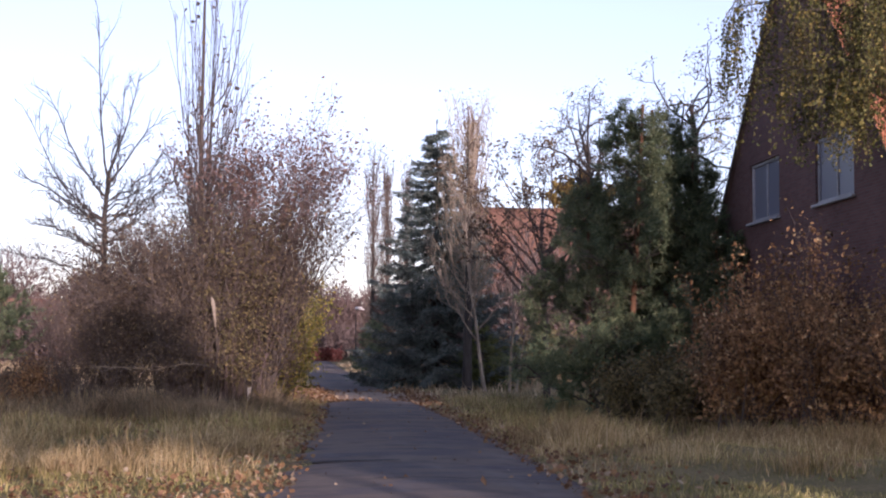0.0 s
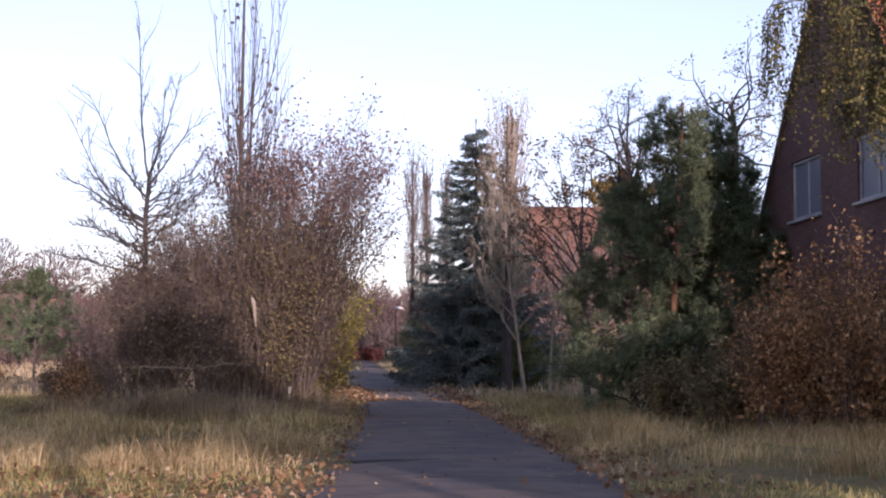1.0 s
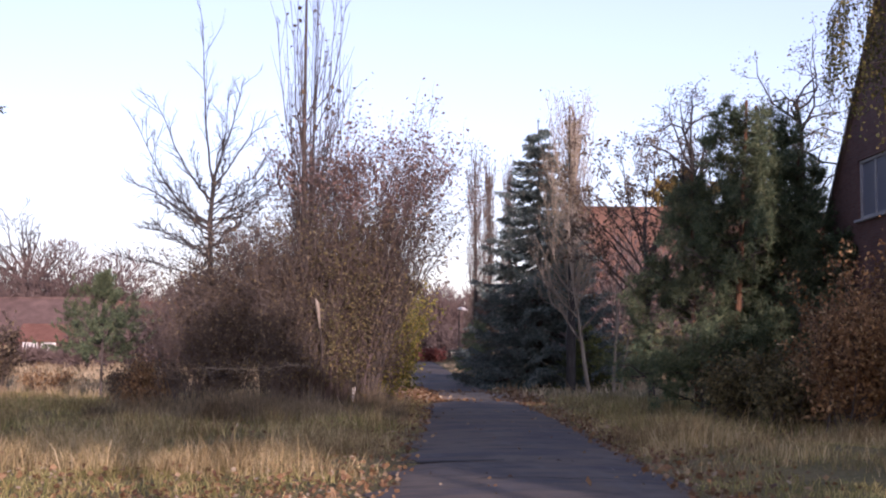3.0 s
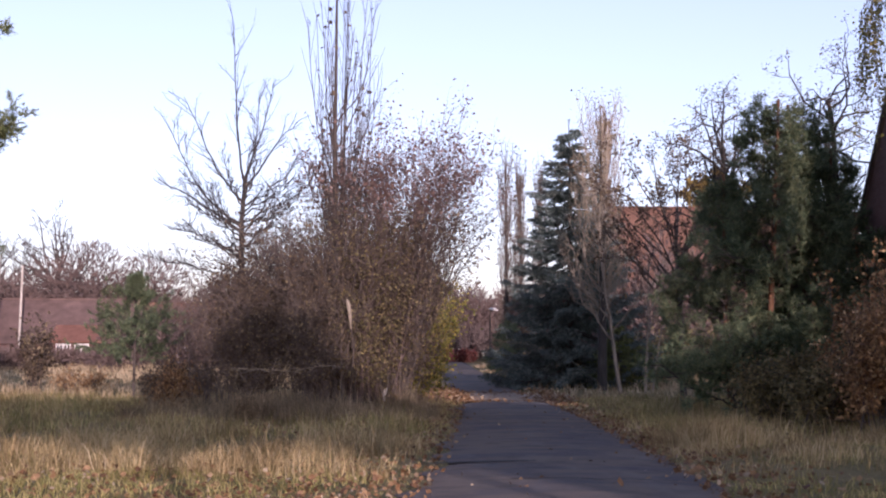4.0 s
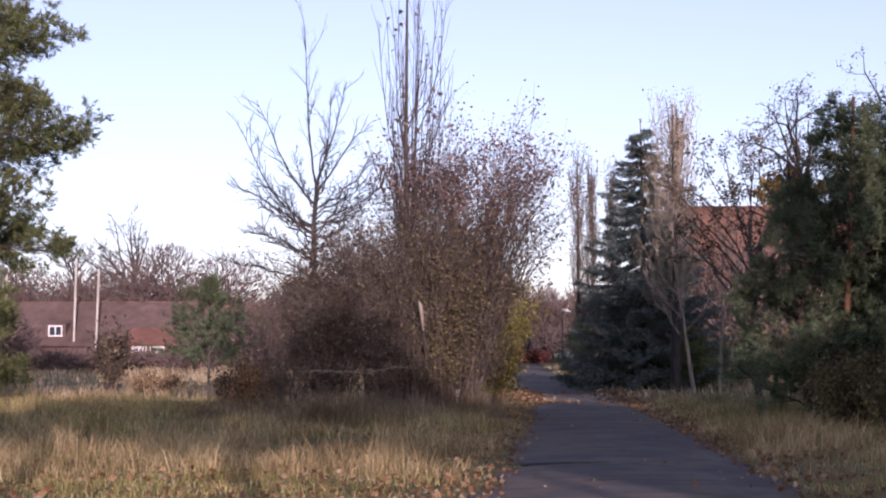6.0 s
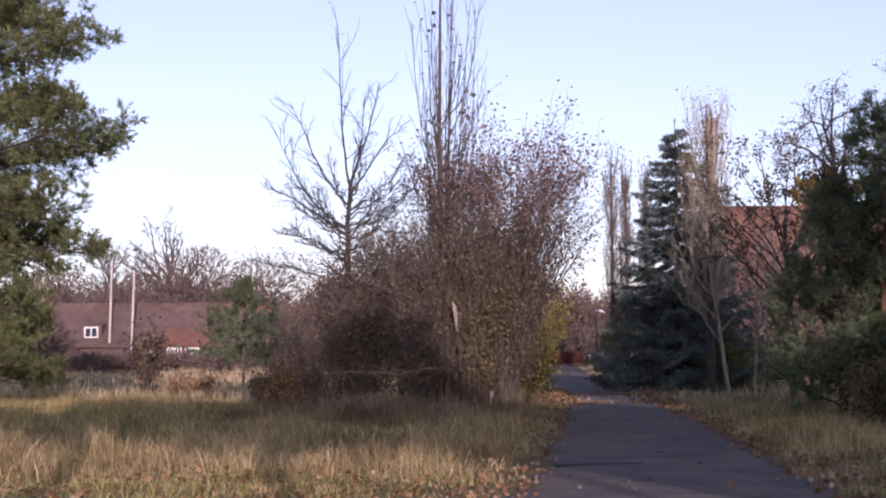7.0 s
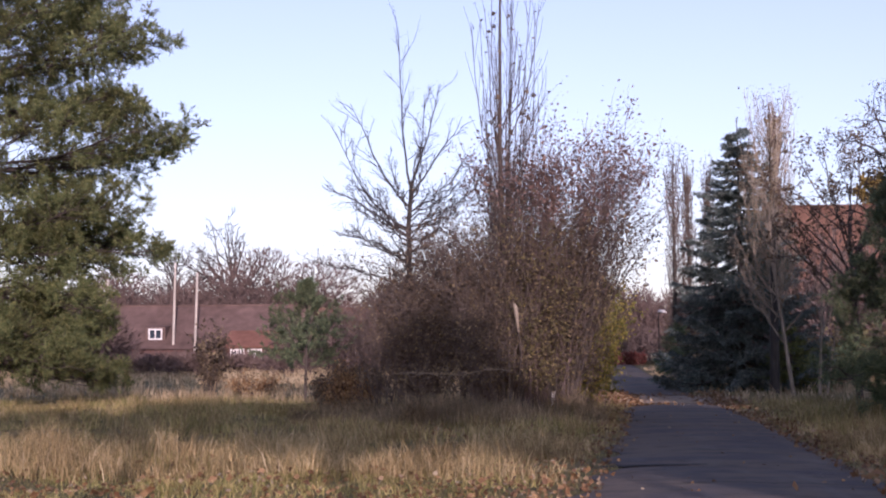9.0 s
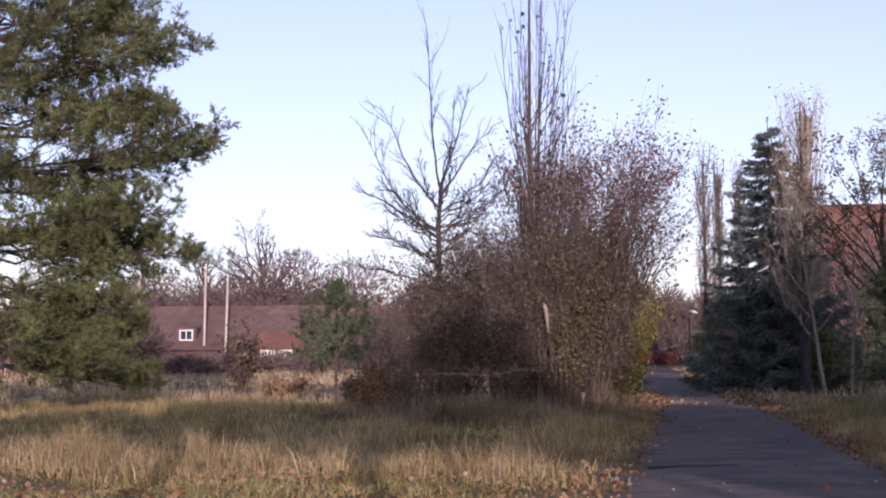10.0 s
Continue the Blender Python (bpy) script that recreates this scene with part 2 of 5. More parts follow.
def leaves(geo, rng, at, size, spread=0.35, flat=0.0, hang=0.0, narrow=0.6):
    """A folded two-triangle leaf at each place."""
    n = len(at)
    if not n:
        return
    d = rng.normal(size=(n, 3))
    d[:, 2] = d[:, 2] * (1 - flat) - hang * 1.5
    d = unit(d)
    side = unit(np.cross(d, rng.normal(size=(n, 3))))
    nrm = np.cross(d, side)
    s = (size * (1 + spread * rng.normal(size=n)).clip(0.4, 2.0))[:, None]
    at = np.asarray(at)
    tip, mid = at + d * s, at + d * s * 0.5 + nrm * s * 0.08
    v = np.stack([at, mid + side * s * narrow * 0.5, tip, mid - side * s * narrow * 0.5], 1).reshape(-1, 3)
    i = np.arange(n)[:, None] * 4
    geo.add(v, None, np.concatenate([i + [0, 1, 2], i + [0, 2, 3]], 1).reshape(-1, 3))


def needles(geo, rng, at, axis, count, length, width, cone=0.9, along=1.0):
    """A brush of needles round each shoot."""
    n = len(at)
    if not n:
        return
    at = np.repeat(np.asarray(at), count, 0)
    ax = np.repeat(unit(np.asarray(axis)), count, 0)
    at = at + ax * rng.uniform(-0.6, 0.5, (len(at), 1)) * length * along
    d = unit(ax * rng.uniform(0.1, 1.0, (len(at), 1)) + rng.normal(size=at.shape) * cone)
    side = unit(np.cross(d, rng.normal(size=at.shape))) * width * 0.5
    l = length * rng.uniform(0.6, 1.2, (len(at), 1))
    v = np.stack([at - side, at + side, at + d * l], 1).reshape(-1, 3)
    geo.add(v, None, np.arange(len(v)).reshape(-1, 3))


def wander(rng, start, direction, length, steps, bend, lift=0.0):
    pts = np.empty((steps + 1, 3))
    pts[0] = start
    dx, dy, dz = direction
    k = rng.normal(size=(steps, 3)) * bend
    l = math.sqrt(dx * dx + dy * dy + dz * dz) + 1e-9
    dx, dy, dz = dx / l, dy / l, dz / l
    for i in range(steps):
        dx, dy, dz = dx + k[i, 0], dy + k[i, 1], dz + k[i, 2] + lift
        l = math.sqrt(dx * dx + dy * dy + dz * dz) + 1e-9
        dx, dy, dz = dx / l, dy / l, dz / l
        pts[i + 1] = pts[i] + np.array((dx, dy, dz)) * (length / steps)
    return pts


def on_line(pts, f):
    x = f * (len(pts) - 1)
    i = min(int(x), len(pts) - 2)
    v = pts[i + 1] - pts[i]
    return pts[i] + v * (x - i), v / (math.sqrt(v @ v) + 1e-9)


def sprout(rng, d, angle):
    """A direction at that angle from d, turned at random round it."""
    a, b, c = rng.normal(size=3)
    p = np.array((d[1] * c - d[2] * b, d[2] * a - d[0] * c, d[0] * b - d[1] * a))
    p /= math.sqrt(p @ p) + 1e-9
    return d * math.cos(angle) + p * math.sin(angle)


def g(y):
    """Height of the ground: level near the road's start, then a gentle rise."""
    u = np.clip((np.asarray(y, dtype=float) - 55.0) / 6.0, -40, 40)
    return np.where(np.asarray(y) > 290, 0.014 * 235, 0.084 * np.log1p(np.exp(u)))


def part(name, geo, material, parent, label="", smooth=False, kind=""):
    ob = new(name, geo.mesh(name, material, smooth) if isinstance(geo, Geo) else geo)
    ob.parent = parent
    return tagged(ob, label, "", "", kind)


def thing(name, x, y, label, category, group="", z=None, kind=""):
    ob = new(name)
    ob.empty_display_size = 0.3
    ob.location = (x, y, float(g(y)) if z is None else z)
    return tagged(ob, label, category, group, kind)


def box(geo, x0, x1, y0, y1, z0, z1):
    v = [(x, y, z) for z in (z0, z1) for y in (y0, y1) for x in (x0, x1)]
    geo.add(v, [(0, 2, 3, 1), (4, 5, 7, 6), (0, 1, 5, 4), (2, 6, 7, 3), (0, 4, 6, 2), (1, 3, 7, 5)])


def bevelled(w, d, h, r=0.01):
    bm = bmesh.new()
    bmesh.ops.create_cube(bm, size=1.0)
    bmesh.ops.scale(bm, vec=(w, d, h), verts=bm.verts)
    bmesh.ops.bevel(bm, geom=bm.edges[:], offset=r, segments=1, affect='EDGES')
    return bm


def block(name, cx, cy, cz, w, d, h, material, parent, label="", r=0.01):
    """A bevelled block as a part, placed by its centre."""
    bm = bevelled(w, d, h, min(r, w / 3, d / 3, h / 3))
    me = bpy.data.meshes.new(name)
    bm.to_mesh(me)
    bm.free()
    me.materials.append(material)
    ob = new(name, me)
    ob.parent = parent
    ob.location = (cx, cy, cz)
    return tagged(ob, label)


def limb_system(rng, geo, start, d, length, radius, levels, count, angle, shrink, bend, lift, sides=5, tips=None, first=0.25, taper=0.25, thin=0.004):
    """A limb with its branches, down to twigs; gathers twig places in tips."""
    steps = 5 if levels > 1 else 3 if levels == 1 else 2
    pts = wander(rng, start, d, length, steps, bend, lift)
    tube(geo, pts, np.linspace(radius, radius * taper, len(pts)), sides)
    if tips is not None and levels <= 1:
        for f in (0.35, 0.6, 0.8, 1.0):
            tips.append(on_line(pts, f))
    if levels <= 0:
        return pts
    for i in range(count):
        f = first + (1 - first) * (i + rng.uniform(0.1, 0.9)) / count
        p, q = on_line(pts, min(f, 0.99))
        r = radius * (1 - (1 - taper) * f)
        limb_system(rng, geo, p, sprout(rng, q, angle * rng.uniform(0.7, 1.3)), length * shrink * rng.uniform(0.6, 1.1) * (1.15 - 0.5 * f), max(r * 0.6, thin),
                    levels - 1, max(2, int(count * 0.8)), angle, shrink, bend * 1.1, lift, max(3, sides - 1), tips, first, taper, thin)
    return pts

# ---------------------------------------------------------------- ground and road
ROAD_Y = [-60, 0, 18.6, 24, 40, 57, 67, 75, 105, 147, 200]
ROAD_L = [-2.6, -0.75, 0.19, 0.48, 1.27, 2.05, 2.15, 2.15, 2.36, 2.9, 3.6]
ROAD_R = [0.9, 2.75, 3.83, 4.11, 5.0, 5.45, 5.43, 5.2, 5.45, 6.1, 6.9]


def road_edges(y):
    return np.interp(y, ROAD_Y, ROAD_L), np.interp(y, ROAD_Y, ROAD_R)


def roll_of_ground(x, y):
    """Small humps of the verge, none on the road."""
    l, r = road_edges(y)
    away = np.clip(np.maximum(l - x, x - r), 0, 4) / 4
    return away * (0.10 * np.sin(x * 0.9 + 1.3) * np.sin(y * 0.55) + 0.08 * np.sin(x * 0.31 + y * 0.23))


xs = np.concatenate([np.linspace(-2500, -60, 14), np.linspace(-56, 40, 110), np.linspace(44, 2500, 14)])
ys = np.concatenate([np.linspace(-1500, -40, 8), np.linspace(-30, 120, 130), np.linspace(124, 300, 30), np.linspace(340, 3500, 12)])
gx, gy = np.meshgrid(xs, ys)
gz = g(gy) + roll_of_ground(gx, gy) - 0.0
geo = Geo()
ii = np.arange(len(ys) - 1)[:, None] * len(xs) + np.arange(len(xs) - 1)[None, :]
geo.add(np.stack([gx, gy, gz], -1), np.stack([ii, ii + 1, ii + 1 + len(xs), ii + len(xs)], -1))
tagged(new("ground", geo.mesh("ground", GROUND, True)), "autumn grassland with dry thatch and moss", "ground", kind="structure")

rng = np.random.default_rng(3)
yy = np.concatenate([np.arange(-40, 80, 0.25), np.arange(80, 174, 1.0)])
l, r = road_edges(yy)
l = l + 0.14 * np.sin(yy * 1.7) + 0.08 * np.sin(yy * 0.6) + rng.normal(size=len(yy)) * 0.06
r = r + 0.10 * np.sin(yy * 1.3 + 1) + rng.normal(size=len(yy)) * 0.05
cols = []
for f in np.linspace(0, 1, 9):
    crown = 0.05 * (1 - (2 * f - 1) ** 2)
    cols.append(np.stack([l + (r - l) * f, yy, g(yy) + 0.02 + crown], -1))
top = np.stack(cols, 1)
k = 9
ii = np.arange(len(yy) - 1)[:, None] * k + np.arange(k - 1)[None, :]
geo = Geo()
geo.add(top, np.stack([ii, ii + 1, ii + 1 + k, ii + k], -1))
for c in (0, k - 1):
    edge = np.stack([top[:, c], top[:, c] - [0, 0, 0.12]], 1).reshape(-1, 3)
    i2 = np.arange(len(yy) - 1)[:, None] * 2
    geo.add(edge, np.concatenate([i2, i2 + 1, i2 + 3, i2 + 2], 1))
tagged(new("road", geo.mesh("road", ASPHALT, True)), "narrow old asphalt lane with crumbling edges", "road", kind="structure")

SAND = plain("sandy_dirt", (0.20, 0.15, 0.105), (0.33, 0.255, 0.18), 5.0, 0.95, 0.5)
fx = np.linspace(-0.8, 1.5, 60)
y_a = 57.6 + np.cumsum(rng.normal(size=60)) * 0.10 + 0.3 * np.sin(fx * 7)
y_b = 66.6 + np.cumsum(rng.normal(size=60)) * 0.12 + 0.4 * np.sin(fx * 5 + 1)
rows = []
for f in np.linspace(0, 1, 12):
    yv = y_a + (y_b - y_a) * f
    l, r = road_edges(yv)
    inside = np.clip(1 - (2 * fx - 1) ** 2, 0, 1)
    rows.append(np.stack([l + (r - l) * fx, yv, g(yv) + 0.05 * inside + np.where((fx > -0.03) & (fx < 1.03), 0.035, 0.012) + 0.02 * math.sin(f * math.pi)], 1))
geo = Geo()
ii = np.arange(11)[:, None] * 60 + np.arange(59)[None, :]
geo.add(np.stack(rows), np.stack([ii, ii + 1, ii + 61, ii + 60], -1))
tagged(new("dirt_crossing", geo.mesh("dirt_crossing", SAND, True)), "sandy dirt and crushed leaves across the lane", "road", kind="structure")
TAR = plain("dark_tar", (0.022, 0.020, 0.020), (0.05, 0.046, 0.044), 8.0, 0.85, 0.3)
for y0, wide, f0, f1 in ((42.6, 0.34, -0.02, 1.02), (23.3, 0.26, -0.02, 0.42), (19.6, 0.12, 0.3, 1.02)):
    l, r = road_edges(y0)
    fx = np.linspace(f0, f1, 40)
    mid_y = y0 + np.cumsum(rng.normal(size=40)) * 0.03
    half = wide * 0.5 * rng.uniform(0.5, 1.2, 40)
    zz = g(mid_y) + 0.024 + 0.05 * (1 - (2 * fx - 1) ** 2)
    geo = Geo()
    geo.add(np.stack([np.stack([l + (r - l) * fx, mid_y - half, zz], 1), np.stack([l + (r - l) * fx, mid_y + half, zz], 1)], 1),
            (np.arange(39)[:, None] * 2 + [0, 2, 3, 1]))
    tagged(new("road_seam", geo.mesh("road_seam", TAR)), "dark tar seam across the asphalt lane", "road", kind="structure")

# ---------------------------------------------------------------- houses


def prism(geo, poly, x0, x1):
    """A convex outline in y and z, pulled from x0 to x1."""
    n = len(poly)
    v = [(x0, y, z) for y, z in poly] + [(x1, y, z) for y, z in poly]
    tris = [(0, i + 1, i) for i in range(1, n - 1)] + [(n, n + i, n + i + 1) for i in range(1, n - 1)]
    geo.add(v, [(i, (i + 1) % n, n + (i + 1) % n, n + i) for i in range(n)], tris)


def window_unit(parent, cy, cz, x, w, h, mullions=1, out=-1):
    """A casement window in a wall that faces along x: frame bars, panes and a sill."""
    win = new("window")
    win.parent = parent
    win.location = (x, cy, cz)
    tagged(win, "white-painted casement window with dull panes")
    t = 0.09
    for name, y, z, dy, dz in (("window_frame", 0, h / 2 - t / 2, w, t), ("window_frame", 0, -h / 2 + t / 2, w, t),
                               ("window_frame", -w / 2 + t / 2, 0, t, h - 2 * t), ("window_frame", w / 2 - t / 2, 0, t, h - 2 * t)):
        block(name, 0, y, z, 0.08, dy, dz, PAINT_GREY, win)
    for i in range(mullions):
        y = -w / 2 + w * (i + 1) / (mullions + 1)
        block("mullion", 0.005, y, 0, 0.06, 0.10, h - 2 * t, PAINT_GREY, win)
    for i in range(mullions + 1):
        y = -w / 2 + w * (i + 0.5) / (mullions + 1)
        block("pane", 0.02, y, 0, 0.012, w / (mullions + 1) - 0.10, h - 2 * t, DUSTY, win, r=0.002)
    block("window_sill", out * 0.07, 0, -h / 2 - 0.04, 0.28, w + 0.2, 0.07, PAINT_GREY, win)
    return win


def tile_mesh(w=0.235, l=0.42):
    """One clay tile with a rounded roll along its side."""
    geo = Geo()
    prof = [(-w / 2, 0.0), (-w * 0.2, 0.012), (w * 0.12, 0.0), (w * 0.3, 0.042), (w / 2, 0.012)]
    v = [(a, 0, z + 0.02) for a, z in prof] + [(a, l, z) for a, z in prof] + [(a, 0, z - 0.005) for a, z in prof]
    q = [(i, i + 1, i + 6, i + 5) for i in range(4)] + [(10 + i, 11 + i, i + 1, i) for i in range(4)]
    geo.add(v, q)
    return geo


TILE_GEO = tile_mesh()
TILE_MESH = TILE_GEO.mesh("roof_tile", TILE)


def tiled_slope(parent, x0, x1, y0, z0, y1, z1, single_to):
    """Courses of clay tiles from the eave (y0, z0) to the ridge (y1, z1); those before single_to are pieces of their own."""
    run, rise = y1 - y0, z1 - z0
    length = math.hypot(run, rise)
    slope = math.atan2(rise, abs(run))
    turn = Matrix.Rotation(0 if run > 0 else math.pi, 4, 'Z') @ Matrix.Rotation(slope, 4, 'X')
    rest = Geo()
    base = np.array(TILE_GEO.v[0])
    quads = np.concatenate(TILE_GEO.q)
    rr = random.Random(5)
    rows, cols = int(length / 0.34), int((x1 - x0) / 0.235)
    for i in range(rows):
        for j in range(cols):
            f = i * 0.34 / length
            x = x0 + (j + 0.5) * 0.235
            m = Matrix.Translation((x, y0 + run * f, z0 + rise * f)) @ turn @ pose(0, 0, rr.uniform(0, 0.012), rr.uniform(-1.5, 1.5), rr.uniform(-2, 2), rr.uniform(-1, 1))
            if x < single_to:
                ob = new("roof_tile", TILE_MESH)
                ob.parent = parent
                ob.matrix_basis = m
            else:
                mm = np.array(m)
                rest.add(base @ mm[:3, :3].T + mm[:3, 3], quads)
    if rest.n:
        part("roof_tiling", rest, TILE, parent, "orange clay tiles", kind="stuff")


def near_house():
    x0, x1, ya, yb, eave, pitch = 13.4, 26.0, 31.2, 43.6, 6.06, 1.13
    mid = (ya + yb) / 2
    apex = eave + (mid - ya) * pitch
    h = thing("brick_house", 0, 0, "tall red brick house with steep orange tiled roof", "house", z=0)
    wins = [(33.45, 35.95, 5.55, 7.2), (38.65, 41.1, 5.55, 7.2)]
    geo = Geo()
    t = 0.36
    z0, z1 = 5.55, 7.2
    prism(geo, [(ya, -0.3), (yb, -0.3), (yb, z0), (ya, z0)], x0, x0 + t)
    inset = (z1 - eave) / pitch
    prism(geo, [(ya, z0), (wins[0][0], z0), (wins[0][0], z1), (ya + inset, z1), (ya, eave)], x0, x0 + t)
    prism(geo, [(wins[0][1], z0), (wins[1][0], z0), (wins[1][0], z1), (wins[0][1], z1)], x0, x0 + t)
    prism(geo, [(wins[1][1], z0), (yb, z0), (yb, eave), (yb - inset, z1), (wins[1][1], z1)], x0, x0 + t)
    prism(geo, [(ya + inset, z1), (yb - inset, z1), (mid, apex)], x0, x0 + t)
    part("gable_wall", geo, BRICK, h, "shaded red brick gable")
    geo = Geo()
    box(geo, x0 + t, x1, ya, ya + t, -0.3, eave)
    part("side_wall", geo, BRICK, h)
    geo = Geo()
    box(geo, x0 + t, x1, yb - t, yb, -0.3, eave)
    part("side_wall", geo, BRICK, h)
    geo = Geo()
    prism(geo, [(ya + t, -0.3), (yb - t, -0.3), (yb - t, eave), (mid, apex - 0.5), (ya + t, eave)], x1 - t, x1)
    part("rear_wall", geo, BRICK, h)
    geo = Geo()
    box(geo, x0 + t, x1 - t, ya + t, yb - t, 4.6, 4.8)
    part("upper_floor", geo, SOIL, h)
    for s, y in ((1, ya), (-1, yb)):
        geo = Geo()
        prism(geo, [(y - s * 0.45, eave - 0.61), (mid, apex), (mid, apex + 0.14), (y - s * 0.45, eave - 0.47)], x0 - 0.1, x1)
        roof = part("roof", geo, TILE_BROWN, h)
        geo = Geo()
        prism(geo, [(y - s * 0.5, eave - 0.68), (mid, apex - 0.02), (mid, apex + 0.17), (y - s * 0.5, eave - 0.47)], x0 - 0.13, x0 - 0.102)
        part("verge_board", geo, BARK_BROWN, h, "dark weathered verge board")
        tiled_slope(h, x0 - 0.12, x1, y - s * 0.48, eave - 0.48, mid, apex + 0.16, x0 + 1.8 if s > 0 else x0 - 9)
    for a, b_, c, d in wins:
        window_unit(h, (a + b_) / 2, (c + d) / 2, x0 + 0.1, b_ - a, d - c)
    return h


near_house()


def course_roof(parent, x0, x1, y0, z0, y1, z1, material, step=0.36, thick=0.010):
    """A roof slope laid in overlapping courses."""
    n = max(4, int(math.hypot(y1 - y0, z1 - z0) / step))
    geo = Geo()
    for i in range(n):
        a, b_ = i / n, (i + 1.15) / n
        ya, za, yb, zb = y0 + (y1 - y0) * a, z0 + (z1 - z0) * a, y0 + (y1 - y0) * b_, z0 + (z1 - z0) * b_
        prism(geo, [(ya, za), (yb, zb - thick), (yb, zb), (ya, za + thick)], x0, x1)
    return part("roof_tiling", geo, material, parent, kind="stuff")


def far_house(name, x0, x1, y0, depth, base, eave, ridge, roof_material, wall_material, label, group=""):
    h = thing(name, 0, 0, label, "house", group, z=0)
    mid, back = y0 + depth / 2, y0 + depth
    geo = Geo()
    box(geo, x0, x1, y0, y0 + 0.3, base, eave)
    part("front_wall", geo, wall_material, h)
    geo = Geo()
    box(geo, x0, x1, back - 0.3, back, base, eave)
    part("back_wall", geo, wall_material, h)
    for x in (x0 + 0.01, x1 - 0.31):
        geo = Geo()
        prism(geo, [(y0 + 0.3, base), (back - 0.3, base), (back - 0.3, eave), (mid, ridge - 0.3), (y0 + 0.3, eave)], x, x + 0.3)
        part("gable_wall", geo, wall_material, h)
    course_roof(h, x0 - 0.4, x1 + 0.4, y0 - 0.5, eave - 0.2, mid, ridge, roof_material)
    course_roof(h, x0 - 0.4, x1 + 0.4, back + 0.5, eave - 0.2, mid, ridge, roof_material)
    geo = Geo()
    box(geo, x0 - 0.42, x1 + 0.42, mid - 0.16, mid + 0.16, ridge - 0.08, ridge + 0.07)
    part("ridge", geo, roof_material, h)
    return h


def front_window(parent, cx, cz, y, w, h):
    """A small far window in a wall that faces the road's start."""
    win = new("window")
    win.parent = parent
    win.location = (cx, y, cz)
    block("pane", 0, 0.0, 0, w - 0.1, 0.03, h - 0.1, GLASS, win, r=0.004)
    for x, z, dx, dz in ((0, h / 2, w + 0.12, 0.13), (0, -h / 2, w + 0.12, 0.13), (-w / 2, 0, 0.13, h - 0.13), (w / 2, 0, 0.13, h - 0.13), (0, 0, 0.11, h - 0.13)):
        block("window_frame", x, -0.03, z, dx, 0.08, dz, PAINT_WHITE, win)
    return win


mid_house = far_house("large_house", 14.6, 34.0, 106.5, 17.0, 0.4, 3.6, 13.6, TILE_FAR, BRICK, "big house with a steep orange-brown roof behind trees")

left_house = far_house("long_house", -62.0, -26.5, 144.5, 11.0, 0.5, 3.6, 7.9, TILE_BROWN, BRICK, "long low house with a dull brown tiled roof")
for cx in (-57, -52):
    front_window(left_house, cx, 2.6, 144.45, 1.3, 1.2)
dormer = Geo()
prism(dormer, [(145.2, 4.1), (148.5, 4.1), (148.5, 5.9), (145.2, 5.6)], -42.3, -40.3)
dm = part("dormer", dormer, TILE_BROWN, left_house)
front_window(left_house, -41.3, 4.9, 145.15, 1.25, 0.95)
porch = thing("porch", 0, 0, "small porch with red tiled roof and white windows", "porch", z=0)
geo = Geo()
box(geo, -33.2, -29.6, 141.6, 144.4, 0.6, 3.5)
part("porch_wall", geo, BRICK, porch)
geo = Geo()
prism(geo, [(141.1, 3.45), (144.4, 5.1), (144.4, 5.2), (141.1, 3.58)], -33.6, -28.4)
part("porch_roof", geo, TILE_RED, porch, "red tiled lean-to roof")
for cx in (-32.6, -31.9, -30.9, -30.2):
    front_window(porch, cx, 2.75, 141.55, 0.55, 1.1)
second_house = far_house("low_house", -28.0, -15.5, 160.0, 10.0, 0.8, 4.2, 8.1, TILE_FAR, BRICK, "low house with faded reddish roof behind bushes")
front_window(second_house, -23.0, 3.4, 159.95, 1.2, 1.1)
front_window(second_house, -18.6, 3.4, 159.95, 1.2, 1.1)

# tall clear-stemmed trees, unseen, added on the sunny side to shade the lane: spot, crown's foot and top, width
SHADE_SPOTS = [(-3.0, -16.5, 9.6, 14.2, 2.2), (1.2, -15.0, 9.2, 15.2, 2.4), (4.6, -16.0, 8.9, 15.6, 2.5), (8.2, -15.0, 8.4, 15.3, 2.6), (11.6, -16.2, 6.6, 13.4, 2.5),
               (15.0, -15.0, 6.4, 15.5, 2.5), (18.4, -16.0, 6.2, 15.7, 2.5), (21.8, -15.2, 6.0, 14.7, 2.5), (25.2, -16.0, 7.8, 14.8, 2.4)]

# poles on the field
for x, y, h, lean in ((-39.4, 144.7, 10.6, 0.9), (-36.8, 143.0, 9.5, 1.3), (-45.6, 143.0, 9.0, 0.8)):
    p = thing("utility_pole", x, y, "tall pale weathered pole standing in dry field grass", "pole", "poles on the field")
    geo = Geo()
    tube(geo, [(0, 0, -0.3), (math.sin(radians(lean)) * h / 2, 0, h / 2), (math.sin(radians(lean)) * h, 0, h)], [0.13, 0.115, 0.09], 10)
    part("shaft", geo, POLE_GREY, p, smooth=True)
    geo = Geo()
    tube(geo, [(math.sin(radians(lean)) * h, 0, h - 0.02), (math.sin(radians(lean)) * h, 0, h + 0.1)], [0.11, 0.02], 10)
    part("cap", geo, POLE_GREY, p)

